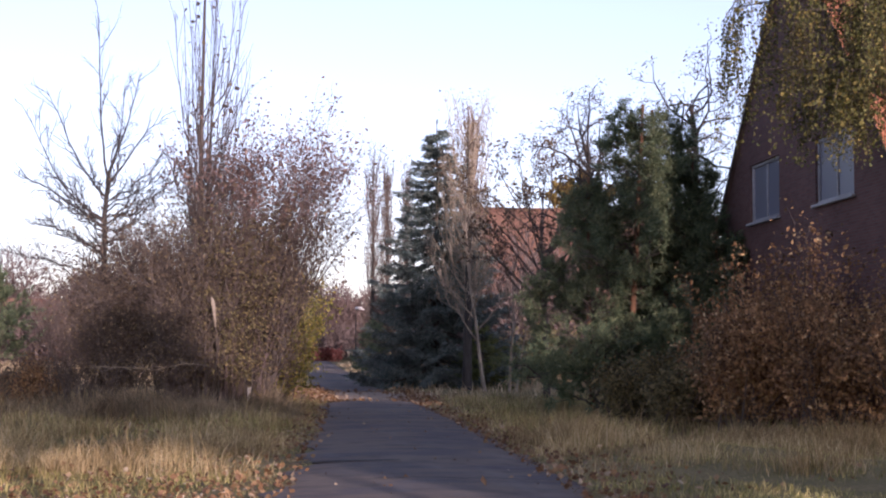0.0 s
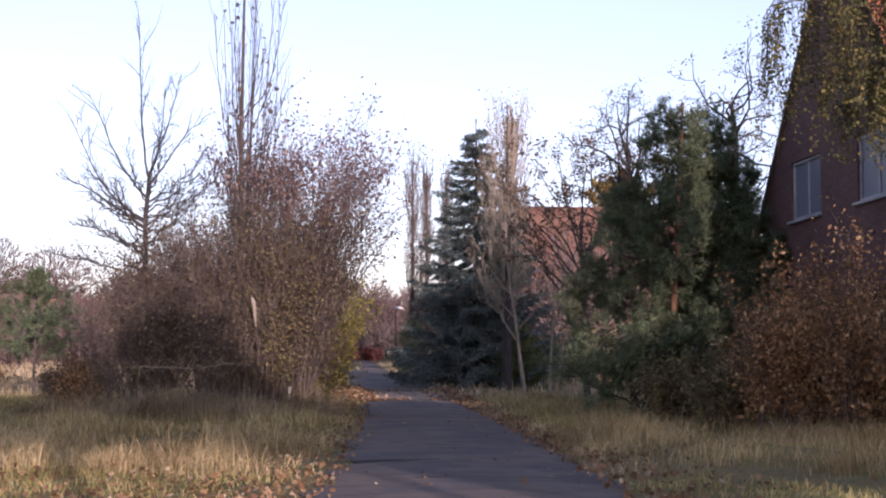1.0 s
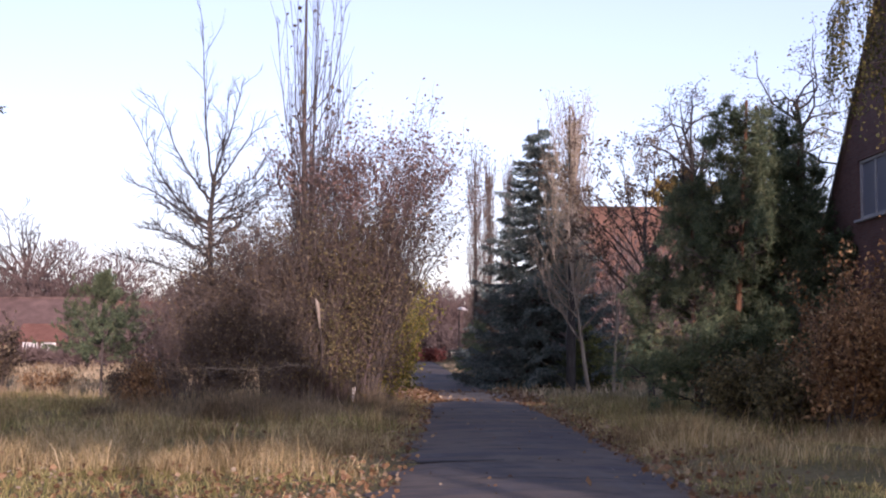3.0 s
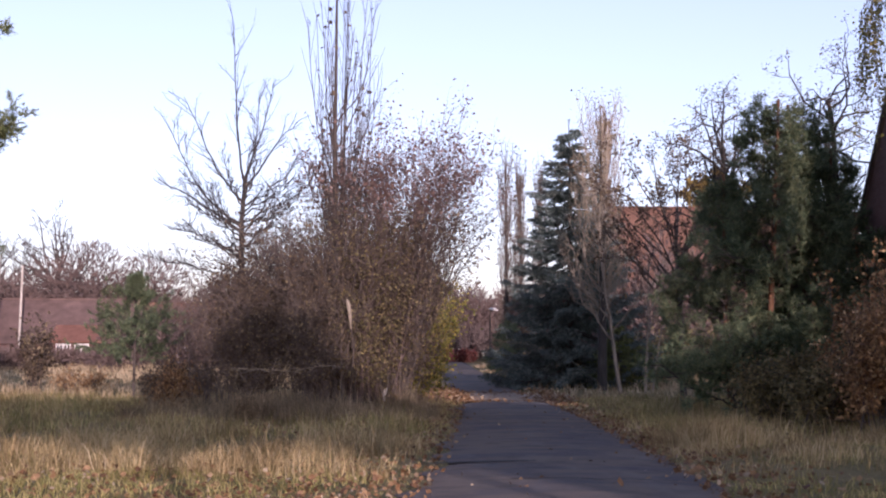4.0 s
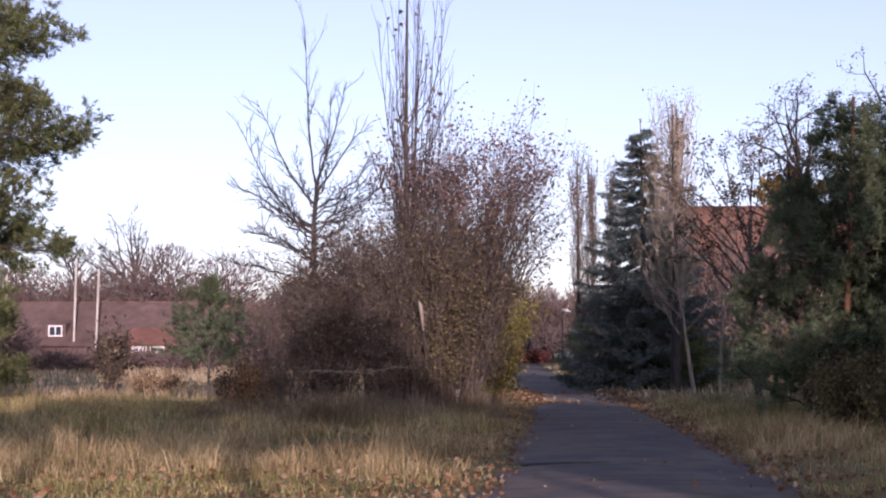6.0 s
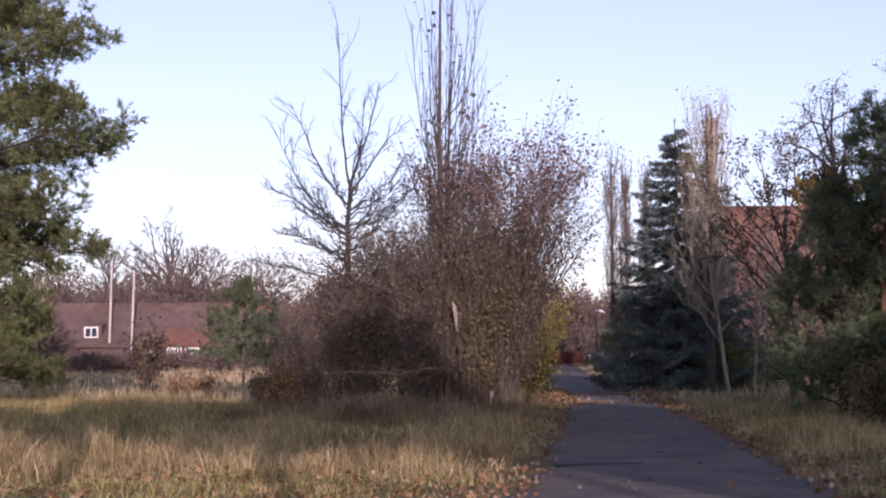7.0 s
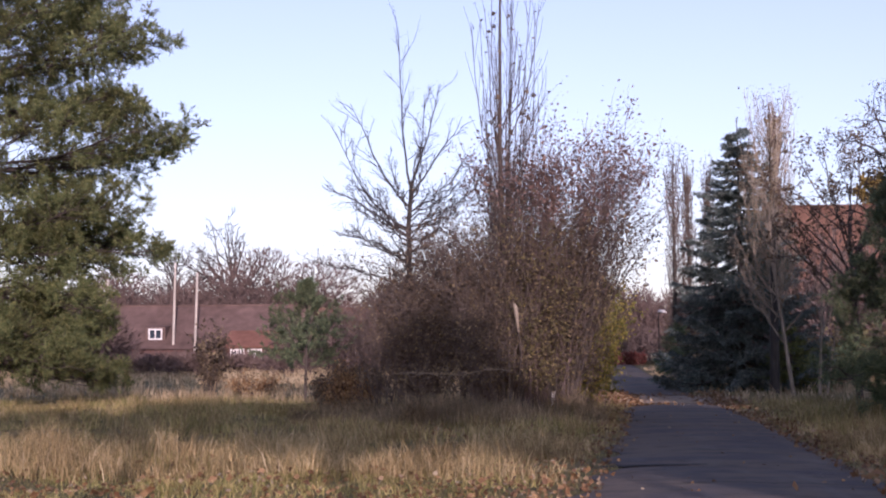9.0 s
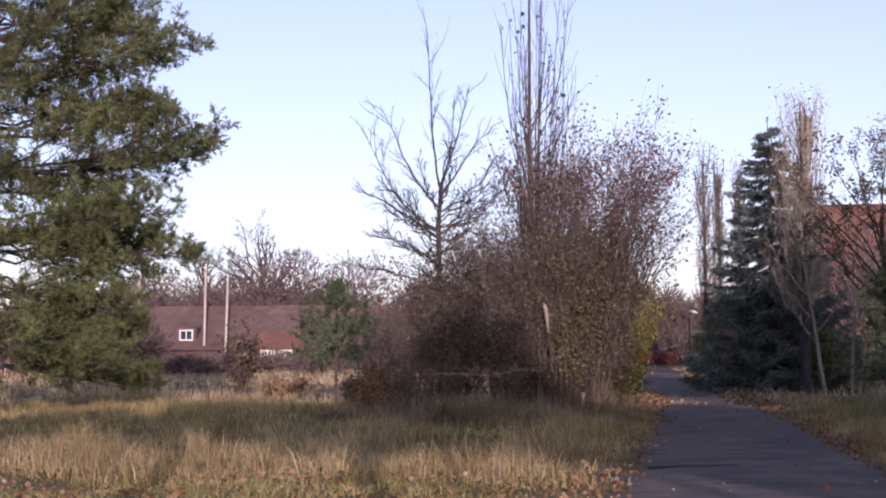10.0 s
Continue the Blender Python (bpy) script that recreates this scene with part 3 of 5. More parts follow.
# lamp far down the lane
lp = thing("street_lamp", 8.2, 150.0, "street lamp with a white head beside the lane", "street lamp")
geo = Geo()
tube(geo, [(0, 0, -0.2), (0, 0, 5.2), (0.1, 0, 5.5), (0.4, 0, 5.6)], [0.08, 0.06, 0.05, 0.04], 8)
part("post", geo, BARK_GREY, lp)
geo = Geo()
tube(geo, [(-0.15, 0, 5.62), (0.1, 0, 5.68), (0.5, 0, 5.64), (0.85, 0, 5.52)], [0.03, 0.13, 0.14, 0.03], 8)
part("lamp_head", geo, PAINT_WHITE, lp)

# ---------------------------------------------------------------- trees and shrubs


def broad_tree(name, x, y, label, height, radius, trunk_to, limbs, rng, bark_material, levels=2, count=5, angle=0.75, bend=0.16, lift=0.05, length=0.5,
               leaf=None, per_tip=0, leaf_size=0.07, hang=0.2, group="", first=0.35, lean=(0, 0), category="tree", wide=0.7, sides=6, thin=0.006, twist=0.035):
    """A trunk, its limbs with branches and twigs, and what leaves are left on it."""
    ob = thing(name, x, y, label, category, group)
    geo = Geo()
    pts = wander(rng, (0, 0, -0.2), (lean[0], lean[1], 1), trunk_to, 7 if twist < 0.05 else 12, twist, 0.02 if twist < 0.05 else 0.1)
    tube(geo, pts, np.linspace(radius, radius * 0.35, len(pts)), 9)
    part("trunk", geo, bark_material, ob, smooth=True)
    tips = []
    for i in range(limbs):
        f = first + (1 - first) * (i + 0.6) / limbs
        p, q = on_line(pts, min(f, 0.995))
        geo = Geo()
        limb_system(rng, geo, p, sprout(rng, q, wide * rng.uniform(0.6, 1.2) * (1.2 - 0.6 * f)), height * length * rng.uniform(0.7, 1.1) * (1.2 - 0.45 * f), radius * (0.55 - 0.3 * f),
                    levels, count, angle, 0.5, bend, lift, sides, tips, thin=thin)
        part("limb", geo, bark_material, ob)
    if leaf and per_tip:
        geo = Geo()
        at = np.array([t[0] for t in tips])
        at = np.repeat(at, per_tip, 0) + rng.normal(size=(len(at) * per_tip, 3)) * 0.12
        leaves(geo, rng, at, leaf_size, hang=hang)
        part("leaves", geo, leaf, ob, kind="stuff")
    return ob


def shrub(name, x, y, label, crown, stems, rng, bark_material, leaf=None, per_tip=2, leaf_size=0.07, levels=1, count=9, foot=0.5, angle=0.6, stem_r=0.03, twig=0.2,
          group="", leaf_low=0.0, leaf_high=99.0, scatter=0.13, lift=0.02, bend=0.12, fill=0.55, share=1.0, thick=0.008):
    """Many stems that arch from one stool into a rounded crown, with branches and twigs. crown: (x, y, z) of its middle and its three radii."""
    ob = thing(name, x, y, label, "shrub", group)
    cx, cy, cz, rx, ry, rz = crown
    tips = []
    for i in range(stems):
        u = unit(rng.normal(size=3))
        u = u / np.abs(u).max() ** 0.6 * rng.uniform(fill, 1.0)
        if u[2] < -0.2:
            u[2] *= -0.6
        e = np.array([cx + u[0] * rx, cy + u[1] * ry, cz + u[2] * rz])
        b = np.array([cx * 0.3 + rng.normal() * foot * 0.5 + u[0] * foot * 0.5, rng.normal() * foot * 0.4, -0.12])
        c = b + (e - b) * [0.38, 0.38, 0.62]
        line = np.array([b * (1 - f) ** 2 + c * 2 * f * (1 - f) + e * f * f for f in np.linspace(0, 1, 6)])
        line[1:-1] += rng.normal(size=(4, 3)) * 0.05
        ln = np.linalg.norm(e - b)
        geo = Geo()
        r = stem_r * rng.uniform(0.6, 1.2)
        tube(geo, line, np.linspace(r, 0.006, 6), 5)
        st = part("stem", geo, bark_material, ob)
        geo = Geo()
        for j in range(count):
            f = 0.15 + 0.83 * (j + rng.uniform(0, 1)) / count
            p, q = on_line(line, f)
            limb_system(rng, geo, p, sprout(rng, q, angle * rng.uniform(0.7, 1.4)), ln * twig * rng.uniform(0.6, 1.4), max(thick, r * (1 - f) * 0.6), levels, 5, angle, 0.5, bend, lift, 3, tips, first=0.15, thin=thick * 0.75)
        part("twig_brush", geo, bark_material, st, kind="stuff")
    if leaf is not None:
        at = np.array([t[0] for t in tips])
        at = at[(at[:, 2] > leaf_low + rng.uniform(-0.8, 0.8, len(at))) & (at[:, 2] < leaf_high) & (rng.uniform(size=len(at)) < share)]
        at = np.repeat(at, per_tip, 0)
        geo = Geo()
        leaves(geo, rng, at + rng.normal(size=at.shape) * scatter, leaf_size, hang=0.2)
        part("leaves", geo, leaf, ob, kind="stuff")
    return ob


def pine(name, x, y, label, height, trunk_r, rng, crown_from, profile, limbs, needle, brushes=26, length=0.17, width=0.022, sub=10, shoots=4, bark_material=BARK_PINE,
         droop=-0.05, group="", side_only=None, gaps=0.0, flat=0.35, rise=0.0, bunch=0.16):
    """A pine: limbs in uneven tiers, side branches on them, and brushes of needles at the shoots. profile: (height share, reach in metres) pairs."""
    ob = thing(name, x, y, label, "pine tree", group)
    geo = Geo()
    pts = wander(rng, (0, 0, -0.2), (0, 0, 1), height, 9, 0.025, 0.03)
    tube(geo, pts, np.linspace(trunk_r, 0.03, len(pts)), 10)
    part("trunk", geo, bark_material, ob, smooth=True)
    hs, rs = [p[0] for p in profile], [p[1] for p in profile]
    at, ax = [], []
    wood = Geo()
    for i in range(limbs):
        f = crown_from + (0.985 - crown_from) * (i + rng.uniform(0, 0.9)) / limbs
        p, q = on_line(pts, f)
        reach = float(np.interp(f, hs, rs)) * rng.uniform(0.75, 1.12)
        if gaps and math.sin(f * 37.0) < -1 + 2 * gaps:
            reach *= 0.45
        a = i * 2.4 + rng.uniform(-0.4, 0.4)
        d = np.array([math.cos(a), math.sin(a), rise * (0.3 + f) + rng.uniform(-0.1, 0.25)])
        wood = Geo()
        line = wander(rng, p, d, reach, 6, 0.10, droop + 0.08 * f)
        tube(wood, line, np.linspace(max(0.016, reach * 0.010), 0.010, len(line)), 5)
        n = max(3, int(sub * (0.15 + 0.85 * reach / max(rs))))
        for j in range(n):
            b, c = on_line(line, 0.22 + 0.78 * (j + rng.uniform(0, 1)) / n)
            e = sprout(rng, c, rng.uniform(0.5, 1.0))
            e[2] *= flat
            tw = wander(rng, b, e, reach * rng.uniform(0.16, 0.34) + 0.15, 3, 0.15, 0.10)
            tube(wood, tw, np.linspace(0.014, 0.006, len(tw)), 3)
            for s in range(shoots):
                o, w = on_line(tw, (s + 0.7) / shoots if s < shoots - 1 else 1.0)
                at.append(o + rng.normal(size=3) * bunch)
                ax.append(unit(w + rng.normal(size=3) * 0.4 + [0, 0, 0.5]))
        at.append(line[-1])
        ax.append(unit(line[-1] - line[-2]))
        part("limb", wood, BARK_BROWN, ob)
    at.append(pts[-1])
    ax.append(np.array([0, 0, 1.0]))
    geo = Geo()
    needles(geo, rng, at, ax, brushes, length, width, 0.95, 1.0)
    part("needles", geo, needle, ob, kind="stuff")
    return ob


def spruce(name, x, y, label, height, reach, rng, needle, tiers=17, per_tier=8, brushes=16, length=0.16, width=0.028, from_share=0.05, power=0.85, group=""):
    """A spruce: uneven whorls of boughs that sag and turn up at the tip, with hanging side shoots."""
    ob = thing(name, x, y, label, "spruce tree", group)
    geo = Geo()
    pts = wander(rng, (0, 0, -0.2), (0, 0, 1), height, 8, 0.01, 0.05)
    tube(geo, pts, np.linspace(height * 0.016, 0.02, len(pts)), 9)
    part("trunk", geo, BARK_BROWN, ob, smooth=True)
    at, ax = [], []
    for i in range(tiers * per_tier):
        k = i // per_tier
        f = from_share + (0.97 - from_share) * ((k + rng.uniform(-0.5, 0.5) + 0.5) / tiers) ** 0.92
        p, q = on_line(pts, min(max(f, 0.01), 0.98))
        r = reach * (1 - f) ** power * rng.uniform(0.70, 1.12) + 0.15
        a = i * 6.283 / per_tier + k * 0.4 + rng.uniform(-0.25, 0.25)
        out = np.array([math.cos(a), math.sin(a), 0])
        sag = 0.10 + 0.22 * (1 - f)
        line = np.array([p + out * r * u + [0, 0, r * (-sag * 1.9 * u + sag * 1.25 * u ** 3 + 0.10 * u)] for u in np.linspace(0, 1, 7)])
        line[1:] += rng.normal(size=(6, 3)) * 0.03
        wood = Geo()
        tube(wood, line, np.linspace(max(0.012, r * 0.012), 0.008, len(line)), 4)
        part("bough", wood, BARK_BROWN, ob)
        n = max(4, int(r * 5.5))
        for j in range(2 * n):
            u = 0.12 + 0.88 * (j // 2 + rng.uniform(0, 1)) / n
            b, c = on_line(line, u)
            side = np.array([-out[1], out[0], 0]) * (1 if j % 2 else -1)
            e = unit(c * rng.uniform(0.5, 0.9) + side * rng.uniform(0.6, 1.0) + [0, 0, -0.22])
            ln = r * 0.34 * (1.1 - 0.75 * u) + 0.12
            m = 2 + int(ln * 4)
            for t in range(m):
                at.append(b + e * (t + 0.6) / m * ln + [0, 0, -0.12 * ln * (t / m) ** 2 - rng.uniform(0, 0.06)])
                ax.append(unit(e + [0, 0, -0.15]))
        at.append(line[-1])
        ax.append(line[-1] - line[-2])
    at.append(pts[-1])
    ax.append(np.array([0, 0, 1.0]))
    geo = Geo()
    needles(geo, rng, at, ax, brushes, length, width, 0.45)
    part("needles", geo, needle, ob, kind="stuff")
    return ob


R = np.random.default_rng

# big pine at the field's edge: reach of the crown by height, boughs that end in clumps of shoots
PINE_Z = [0.8, 1.5, 3.5, 4.6, 5.7, 6.3, 7.1, 7.9, 8.6, 9.0, 9.7, 10.2, 11.0, 11.8, 12.4, 13.4, 14.2, 15.0, 16.5, 18.0, 19.0]
PINE_R = [5.8, 5.9, 5.2, 5.6, 7.1, 6.1, 6.5, 4.9, 4.2, 6.5, 8.1, 6.8, 6.4, 5.6, 5.8, 7.9, 7.0, 5.6, 4.6, 2.4, 0.6]

PINE_TIERS = [1.4, 2.6, 4.0, 5.6, 7.0, 9.6, 11.2, 13.3, 14.9, 16.4, 17.8]


def clump_pine(name, x, y, label, height, trunk_r, rng, boughs, reach_z, reach_r, tiers, needle, shoots=8, brush=11, length=0.18, width=0.032, tiered=0.7, rise=0.10, low=6.0, open_to=3.2, clump=0.30):
    """A pine whose boughs stand in tiers and end in clumps of needle shoots. reach_z, reach_r: the crown's reach by height."""
    ob = thing(name, x, y, label, "pine tree")
    geo = Geo()
    pts = wander(rng, (0, 0, -0.2), (0, 0, 1), height, 9, 0.02, 0.03)
    tube(geo, pts, np.linspace(trunk_r, 0.04, len(pts)), 12)
    part("trunk", geo, BARK_PINE, ob, "orange-brown bark", smooth=True)
    at, ax = [], []
    for i in range(boughs):
        ze = 0.9 + (height - 1.6) * (i + rng.uniform(0, 0.9)) / boughs
        if rng.uniform() < tiered:
            ze = min(tiers, key=lambda v: abs(v - ze)) + rng.normal() * 0.28
        a = rng.normal() * 0.35 if i % 3 == 0 else i * 2.4 + rng.uniform(-0.4, 0.4)
        if ze < open_to and math.cos(a) < 0.15:
            a = rng.uniform(-1.2, 1.2)
        reach = float(np.interp(ze, reach_z, reach_r)) * (rng.uniform(0.95, 1.06) if i % 3 == 0 else rng.uniform(0.80, 1.02))
        zs = ze - rise * reach if ze > low else ze + 0.14 * reach
        s, q = on_line(pts, min(max(zs + 0.2, 0.5) / height, 0.97))
        e = np.array([math.cos(a) * reach, math.sin(a) * reach, ze])
        c = (s + e) / 2 + [0, 0, -0.05 * reach]
        line = np.array([s * (1 - f) ** 2 + c * 2 * f * (1 - f) + e * f * f for f in np.linspace(0, 1, 8)])
        line[1:-1] += rng.normal(size=(6, 3)) * 0.10
        wood = Geo()
        tube(wood, line, np.linspace(0.018 + reach * 0.007, 0.012, 8), 5)
        n = int(7 + reach * 3.2)
        for j in range(n):
            f = 0.18 + 0.82 * (j + rng.uniform(0, 1)) / n
            b, d = on_line(line, f)
            side = sprout(rng, d, rng.uniform(0.5, 1.1))
            side[2] = side[2] * 0.35 + 0.08
            tw = wander(rng, b, side, reach * 0.30 * (1.25 - f) + rng.uniform(0.25, 0.6), 4, 0.16, 0.06)
            tube(wood, tw, np.linspace(0.016, 0.007, 5), 3)
            for k in range(2):
                o, w = on_line(tw, 1.0 - 0.22 * k)
                o = o + rng.normal(size=3) * 0.05
                for _ in range(shoots):
                    d2 = unit(w * 0.5 + rng.normal(size=3) * 0.75 + [0, 0, 0.35])
                    at.append(o + d2 * rng.uniform(0.25, 1.1) * clump)
                    ax.append(d2)
        part("limb", wood, BARK_BROWN, ob)
    geo = Geo()
    needles(geo, rng, at, ax, brush, length, width, 0.6, 1.0)
    part("needles", geo, needle, ob, kind="stuff")
    return ob


clump_pine("scots_pine", -22.65, 53.4, "tall scots pine with layered green needle plates", 19.2, 0.34, R(11), 118, PINE_Z, PINE_R, PINE_TIERS, NEEDLE_PINE)

# young pine on the field
pine("young_pine", -10.7, 59.0, "young pine with open whorls and a thin bare stem", 5.1, 0.06, R(12), 0.30,
     [(0.28, 1.1), (0.36, 1.95), (0.5, 1.9), (0.65, 1.45), (0.78, 0.95), (0.88, 0.4), (1.0, 0.08)], 40, NEEDLE_DARK, 30, 0.18, 0.028, sub=7, shoots=4, rise=0.5, flat=0.6, bunch=0.07, bark_material=BARK_BROWN)

# pines beside the brick house
for seed, x, y, h, r, limbs, label in ((113, 10.35, 42.8, 9.4, 2.3, 42, "dense dark green pine with upright leaders beside house"), (14, 11.65, 43.3, 9.4, 1.9, 34, "dense dark green pine with upright leaders beside house"),
                                       (15, 9.35, 43.4, 7.3, 2.1, 42, "dark bushy pine leaning to the lane"), (19, 12.15, 43.0, 7.9, 1.7, 28, "dark green pine with one short leader"),
                                       (20, 12.75, 42.0, 6.0, 1.6, 26, "low dark green pine before the gable")):
    clump_pine("tall_pine", x, y, label, h, 0.013 * h, R(seed), limbs, [h * f for f in (0.0, 0.2, 0.42, 0.55, 0.66, 0.76, 0.87, 1.0)], [r * f for f in (1.0, 1.1, 1.05, 0.9, 0.55, 0.32, 0.20, 0.06)],
               [h * 0.3], NEEDLE_DARK, 6, 13, 0.19, 0.026, 0.0, 0.75, 1.2, 0.0, 0.24)

# blue spruce and its small neighbours
spruce("blue_spruce", 8.25, 76.0, "tall blue spruce with silvery drooping boughs", 13.9, 4.7, R(16), NEEDLE_SPRUCE, 19, 9, 11, 0.20, 0.044, from_share=0.06, power=0.8)
spruce("small_spruce", 10.3, 73.5, "low green spruce at the foot of taller trees", 3.4, 2.2, R(17), NEEDLE_PINE, 7, 7, 16, 0.14, 0.028)
spruce("small_spruce", 5.9, 88.0, "low dark conifer beside the lane", 4.0, 1.9, R(18), NEEDLE_DARK, 7, 7, 16, 0.15, 0.03)

# bare tree in the thicket, with its long leaders
rng = R(21)
bt = thing("bare_tree", -4.75, 42.7, "bare young tree with spreading grey leaders", "tree")
trunk = np.array([(0.05, 0, -0.2), (0.0, 0, 2.0), (0.02, 0, 4.0), (0.0, 0.0, 5.6), (0.1, 0, 6.85)])
geo = Geo()
tube(geo, trunk, [0.10, 0.09, 0.08, 0.07, 0.055], 8)
part("trunk", geo, BARK_GREY, bt, smooth=True)
LEADERS = [((0.05, 6.73), (-0.15, 8.02), (-0.19, 9.63), (-0.27, 11.3)), ((0.05, 6.73), (0.4, 7.7), (0.66, 8.66), (0.89, 9.8)), ((0.1, 6.5), (0.6, 7.2), (1.1, 7.94), (1.58, 8.42)),
           ((0, 6.16), (-0.68, 6.97), (-1.08, 7.94), (-1.56, 9.02)), ((0, 5.5), (-1.16, 6.3), (-1.72, 7.37), (-2.26, 8.5)), ((0, 5.3), (-1.1, 6.05), (-1.8, 6.5), (-2.3, 6.6)),
           ((0, 5.3), (0.5, 5.7), (0.95, 5.95), (1.3, 6.4)), ((0, 4.5), (-0.85, 5.1), (-1.5, 5.3), (-1.9, 5.4)), ((0, 3.7), (-1.3, 4.3), (-2.1, 4.4), (-2.9, 4.65)), ((0.05, 6.6), (0.3, 7.3), (0.5, 8.2), (0.55, 9.1))]
for i in range(40):
    h0, a = rng.uniform(2.4, 6.2), rng.uniform(0, 6.28)
    out, up = rng.uniform(0.8, 2.1), rng.uniform(0.5, 1.9)
    LEADERS.append(tuple((math.cos(a) * out * u, h0 + up * u ** 1.4) for u in (0, 0.4, 0.75, 1.0)))
for i, lead in enumerate(LEADERS):
    geo = Geo()
    dy = rng.uniform(-1.0, 1.0)
    line = np.array([(x, dy * k / 3, z) for k, (x, z) in enumerate(lead)])
    fine = np.array([on_line(line, f)[0] for f in np.linspace(0, 1, 10)])
    fine[1:-1] = fine[1:-1] * 0.5 + (fine[:-2] + fine[2:]) * 0.25 + rng.normal(size=(8, 3)) * (0.022 if i < 10 else 0.06)
    ln = np.linalg.norm(line[-1] - line[0])
    tube(geo, fine, np.linspace(0.036 if i < 6 else 0.026, 0.007, 10), 5)
    for j in range(14):
        p, q = on_line(fine, 0.15 + 0.82 * (j + rng.uniform(0, 1)) / 14)
        d = sprout(rng, q, rng.uniform(0.35, 0.75))
        d[2] = abs(d[2])
        limb_system(rng, geo, p, d, ln * rng.uniform(0.12, 0.30), 0.011, 2 if i > 3 else 1, 4, 0.55, 0.5, 0.13, 0.05, 4, thin=0.006)
    part("limb", geo, BARK_GREY, bt)

# poplar saplings: upright shoots
rng = R(22)
ps = thing("poplar_sapling", -2.05, 42.0, "slender bare poplar with many upright shoots", "tree")
trunk = np.array([(0, 0, -0.2), (0.02, 0, 4), (-0.02, 0, 8), (0.0, 0, 11), (0.02, 0, 14)])
geo = Geo()
tube(geo, trunk, [0.09, 0.075, 0.055, 0.04, 0.012], 8)
part("trunk", geo, BARK_BROWN, ps, smooth=True)
dots = []
for i in range(44):
    h0 = rng.uniform(0.2, 8.5)
    a = rng.uniform(0, 6.28)
    out = rng.uniform(0.25, 1.0)
    ex = math.cos(a) * out * 1.4 + 0.25
    top = rng.uniform(8.5, 13.2) if rng.uniform() < 0.6 else rng.uniform(5.5, 9.0)
    top = max(top, h0 + 2.0)
    s, e = np.array([0.2 if h0 < 2 else 0, 0, h0]), np.array([ex, math.sin(a) * out, top])
    if h0 < 2:
        s = np.array([rng.uniform(-0.3, 1.1), rng.uniform(-0.4, 0.6), -0.1])
    m1 = s + (e - s) * [0.62, 0.62, 0.35]
    line = np.array([s, (s + m1) / 2 + rng.normal(size=3) * 0.03, m1, m1 * 0.5 + e * 0.5 + rng.normal(size=3) * 0.04, e])
    geo = Geo()
    tube(geo, line, np.linspace(0.021, 0.007, 5), 4)
    shoot = part("shoot", geo, BARK_BROWN, ps)
    geo = Geo()
    for j in range(9):
        p, q = on_line(line, 0.25 + 0.73 * (j + rng.uniform(0, 1)) / 9)
        d = sprout(rng, q, rng.uniform(0.2, 0.45))
        tw = wander(rng, p, d, rng.uniform(0.4, 1.3), 3, 0.06, 0.12)
        tube(geo, tw, [0.008, 0.007, 0.006, 0.004], 3)
        if rng.uniform() < 0.45:
            dots.append(tw[-1])
    part("twig_brush", geo, BARK_BROWN, shoot, kind="stuff")
geo = Geo()
leaves(geo, rng, np.array(dots), 0.12, hang=0.4, narrow=0.9)
part("leaves", geo, LEAF_DARK, ps, "few last dark leaves", kind="stuff")

# thicket
shrub("red_leaved_shrub", -1.0, 43.0, "tall arching shrub with red-brown autumn leaves", (0.55, 0, 6.2, 2.85, 1.8, 2.1), 90, R(23), TWIG_RED, LEAF_RED, 2, 0.085, 1, 11, 0.7, 0.5, 0.020, 0.17, leaf_low=6.0, fill=0.46, share=0.6, thick=0.008)
shrub("arching_shrub", -0.9, 42.6, "arching shrub with few withered leaves", (1.4, 0, 4.9, 1.8, 1.2, 1.2), 52, R(24), BARK_BROWN, LEAF_DARK, 1, 0.085, 1, 8, 0.4, 0.5, 0.026, 0.17, share=0.7, thick=0.007)
shrub("dense_thicket", -4.3, 42.4, "dense dark twiggy thicket with withered leaves", (0.0, 0, 2.9, 1.8, 1.5, 2.6), 60, R(25), TWIG_GREY, LEAF_DARK, 1, 0.08, 1, 12, 0.5, 0.8, 0.02, 0.30, fill=0.2, lift=0.06, share=0.6)
shrub("dense_thicket", -2.6, 42.0, "dense dark twiggy thicket with withered leaves", (0, 0, 3.3, 1.8, 1.4, 2.9), 64, R(26), TWIG_GREY, LEAF_DARK, 1, 0.08, 1, 12, 0.5, 0.8, 0.02, 0.28, fill=0.2, lift=0.06, share=0.6)
shrub("loose_thicket", -2.4, 42.9, "tall loose thicket of bare grey-brown stems", (0, 0, 4.4, 2.7, 1.5, 2.1), 90, R(33), TWIG_GREY, LEAF_DARK, 1, 0.08, 1, 10, 0.9, 0.6, 0.022, 0.2, fill=0.35, lift=0.05, share=0.4, thick=0.008)
shrub("loose_thicket", -5.3, 42.6, "loose thicket of thin bare stems", (-0.1, 0, 2.4, 1.4, 1.2, 2.1), 30, R(34), TWIG_GREY, LEAF_DARK, 1, 0.07, 1, 11, 0.5, 0.7, 0.018, 0.28, fill=0.5, lift=0.05, share=0.4)
shrub("brown_thicket", -1.5, 42.6, "brown twiggy thicket under the taller shrub", (0.5, 0, 3.5, 1.4, 1.3, 2.8), 60, R(27), TWIG_RED, LEAF_OLIVE, 2, 0.08, 1, 11, 0.4, 0.8, 0.022, 0.26, fill=0.25, lift=0.06, share=0.6)
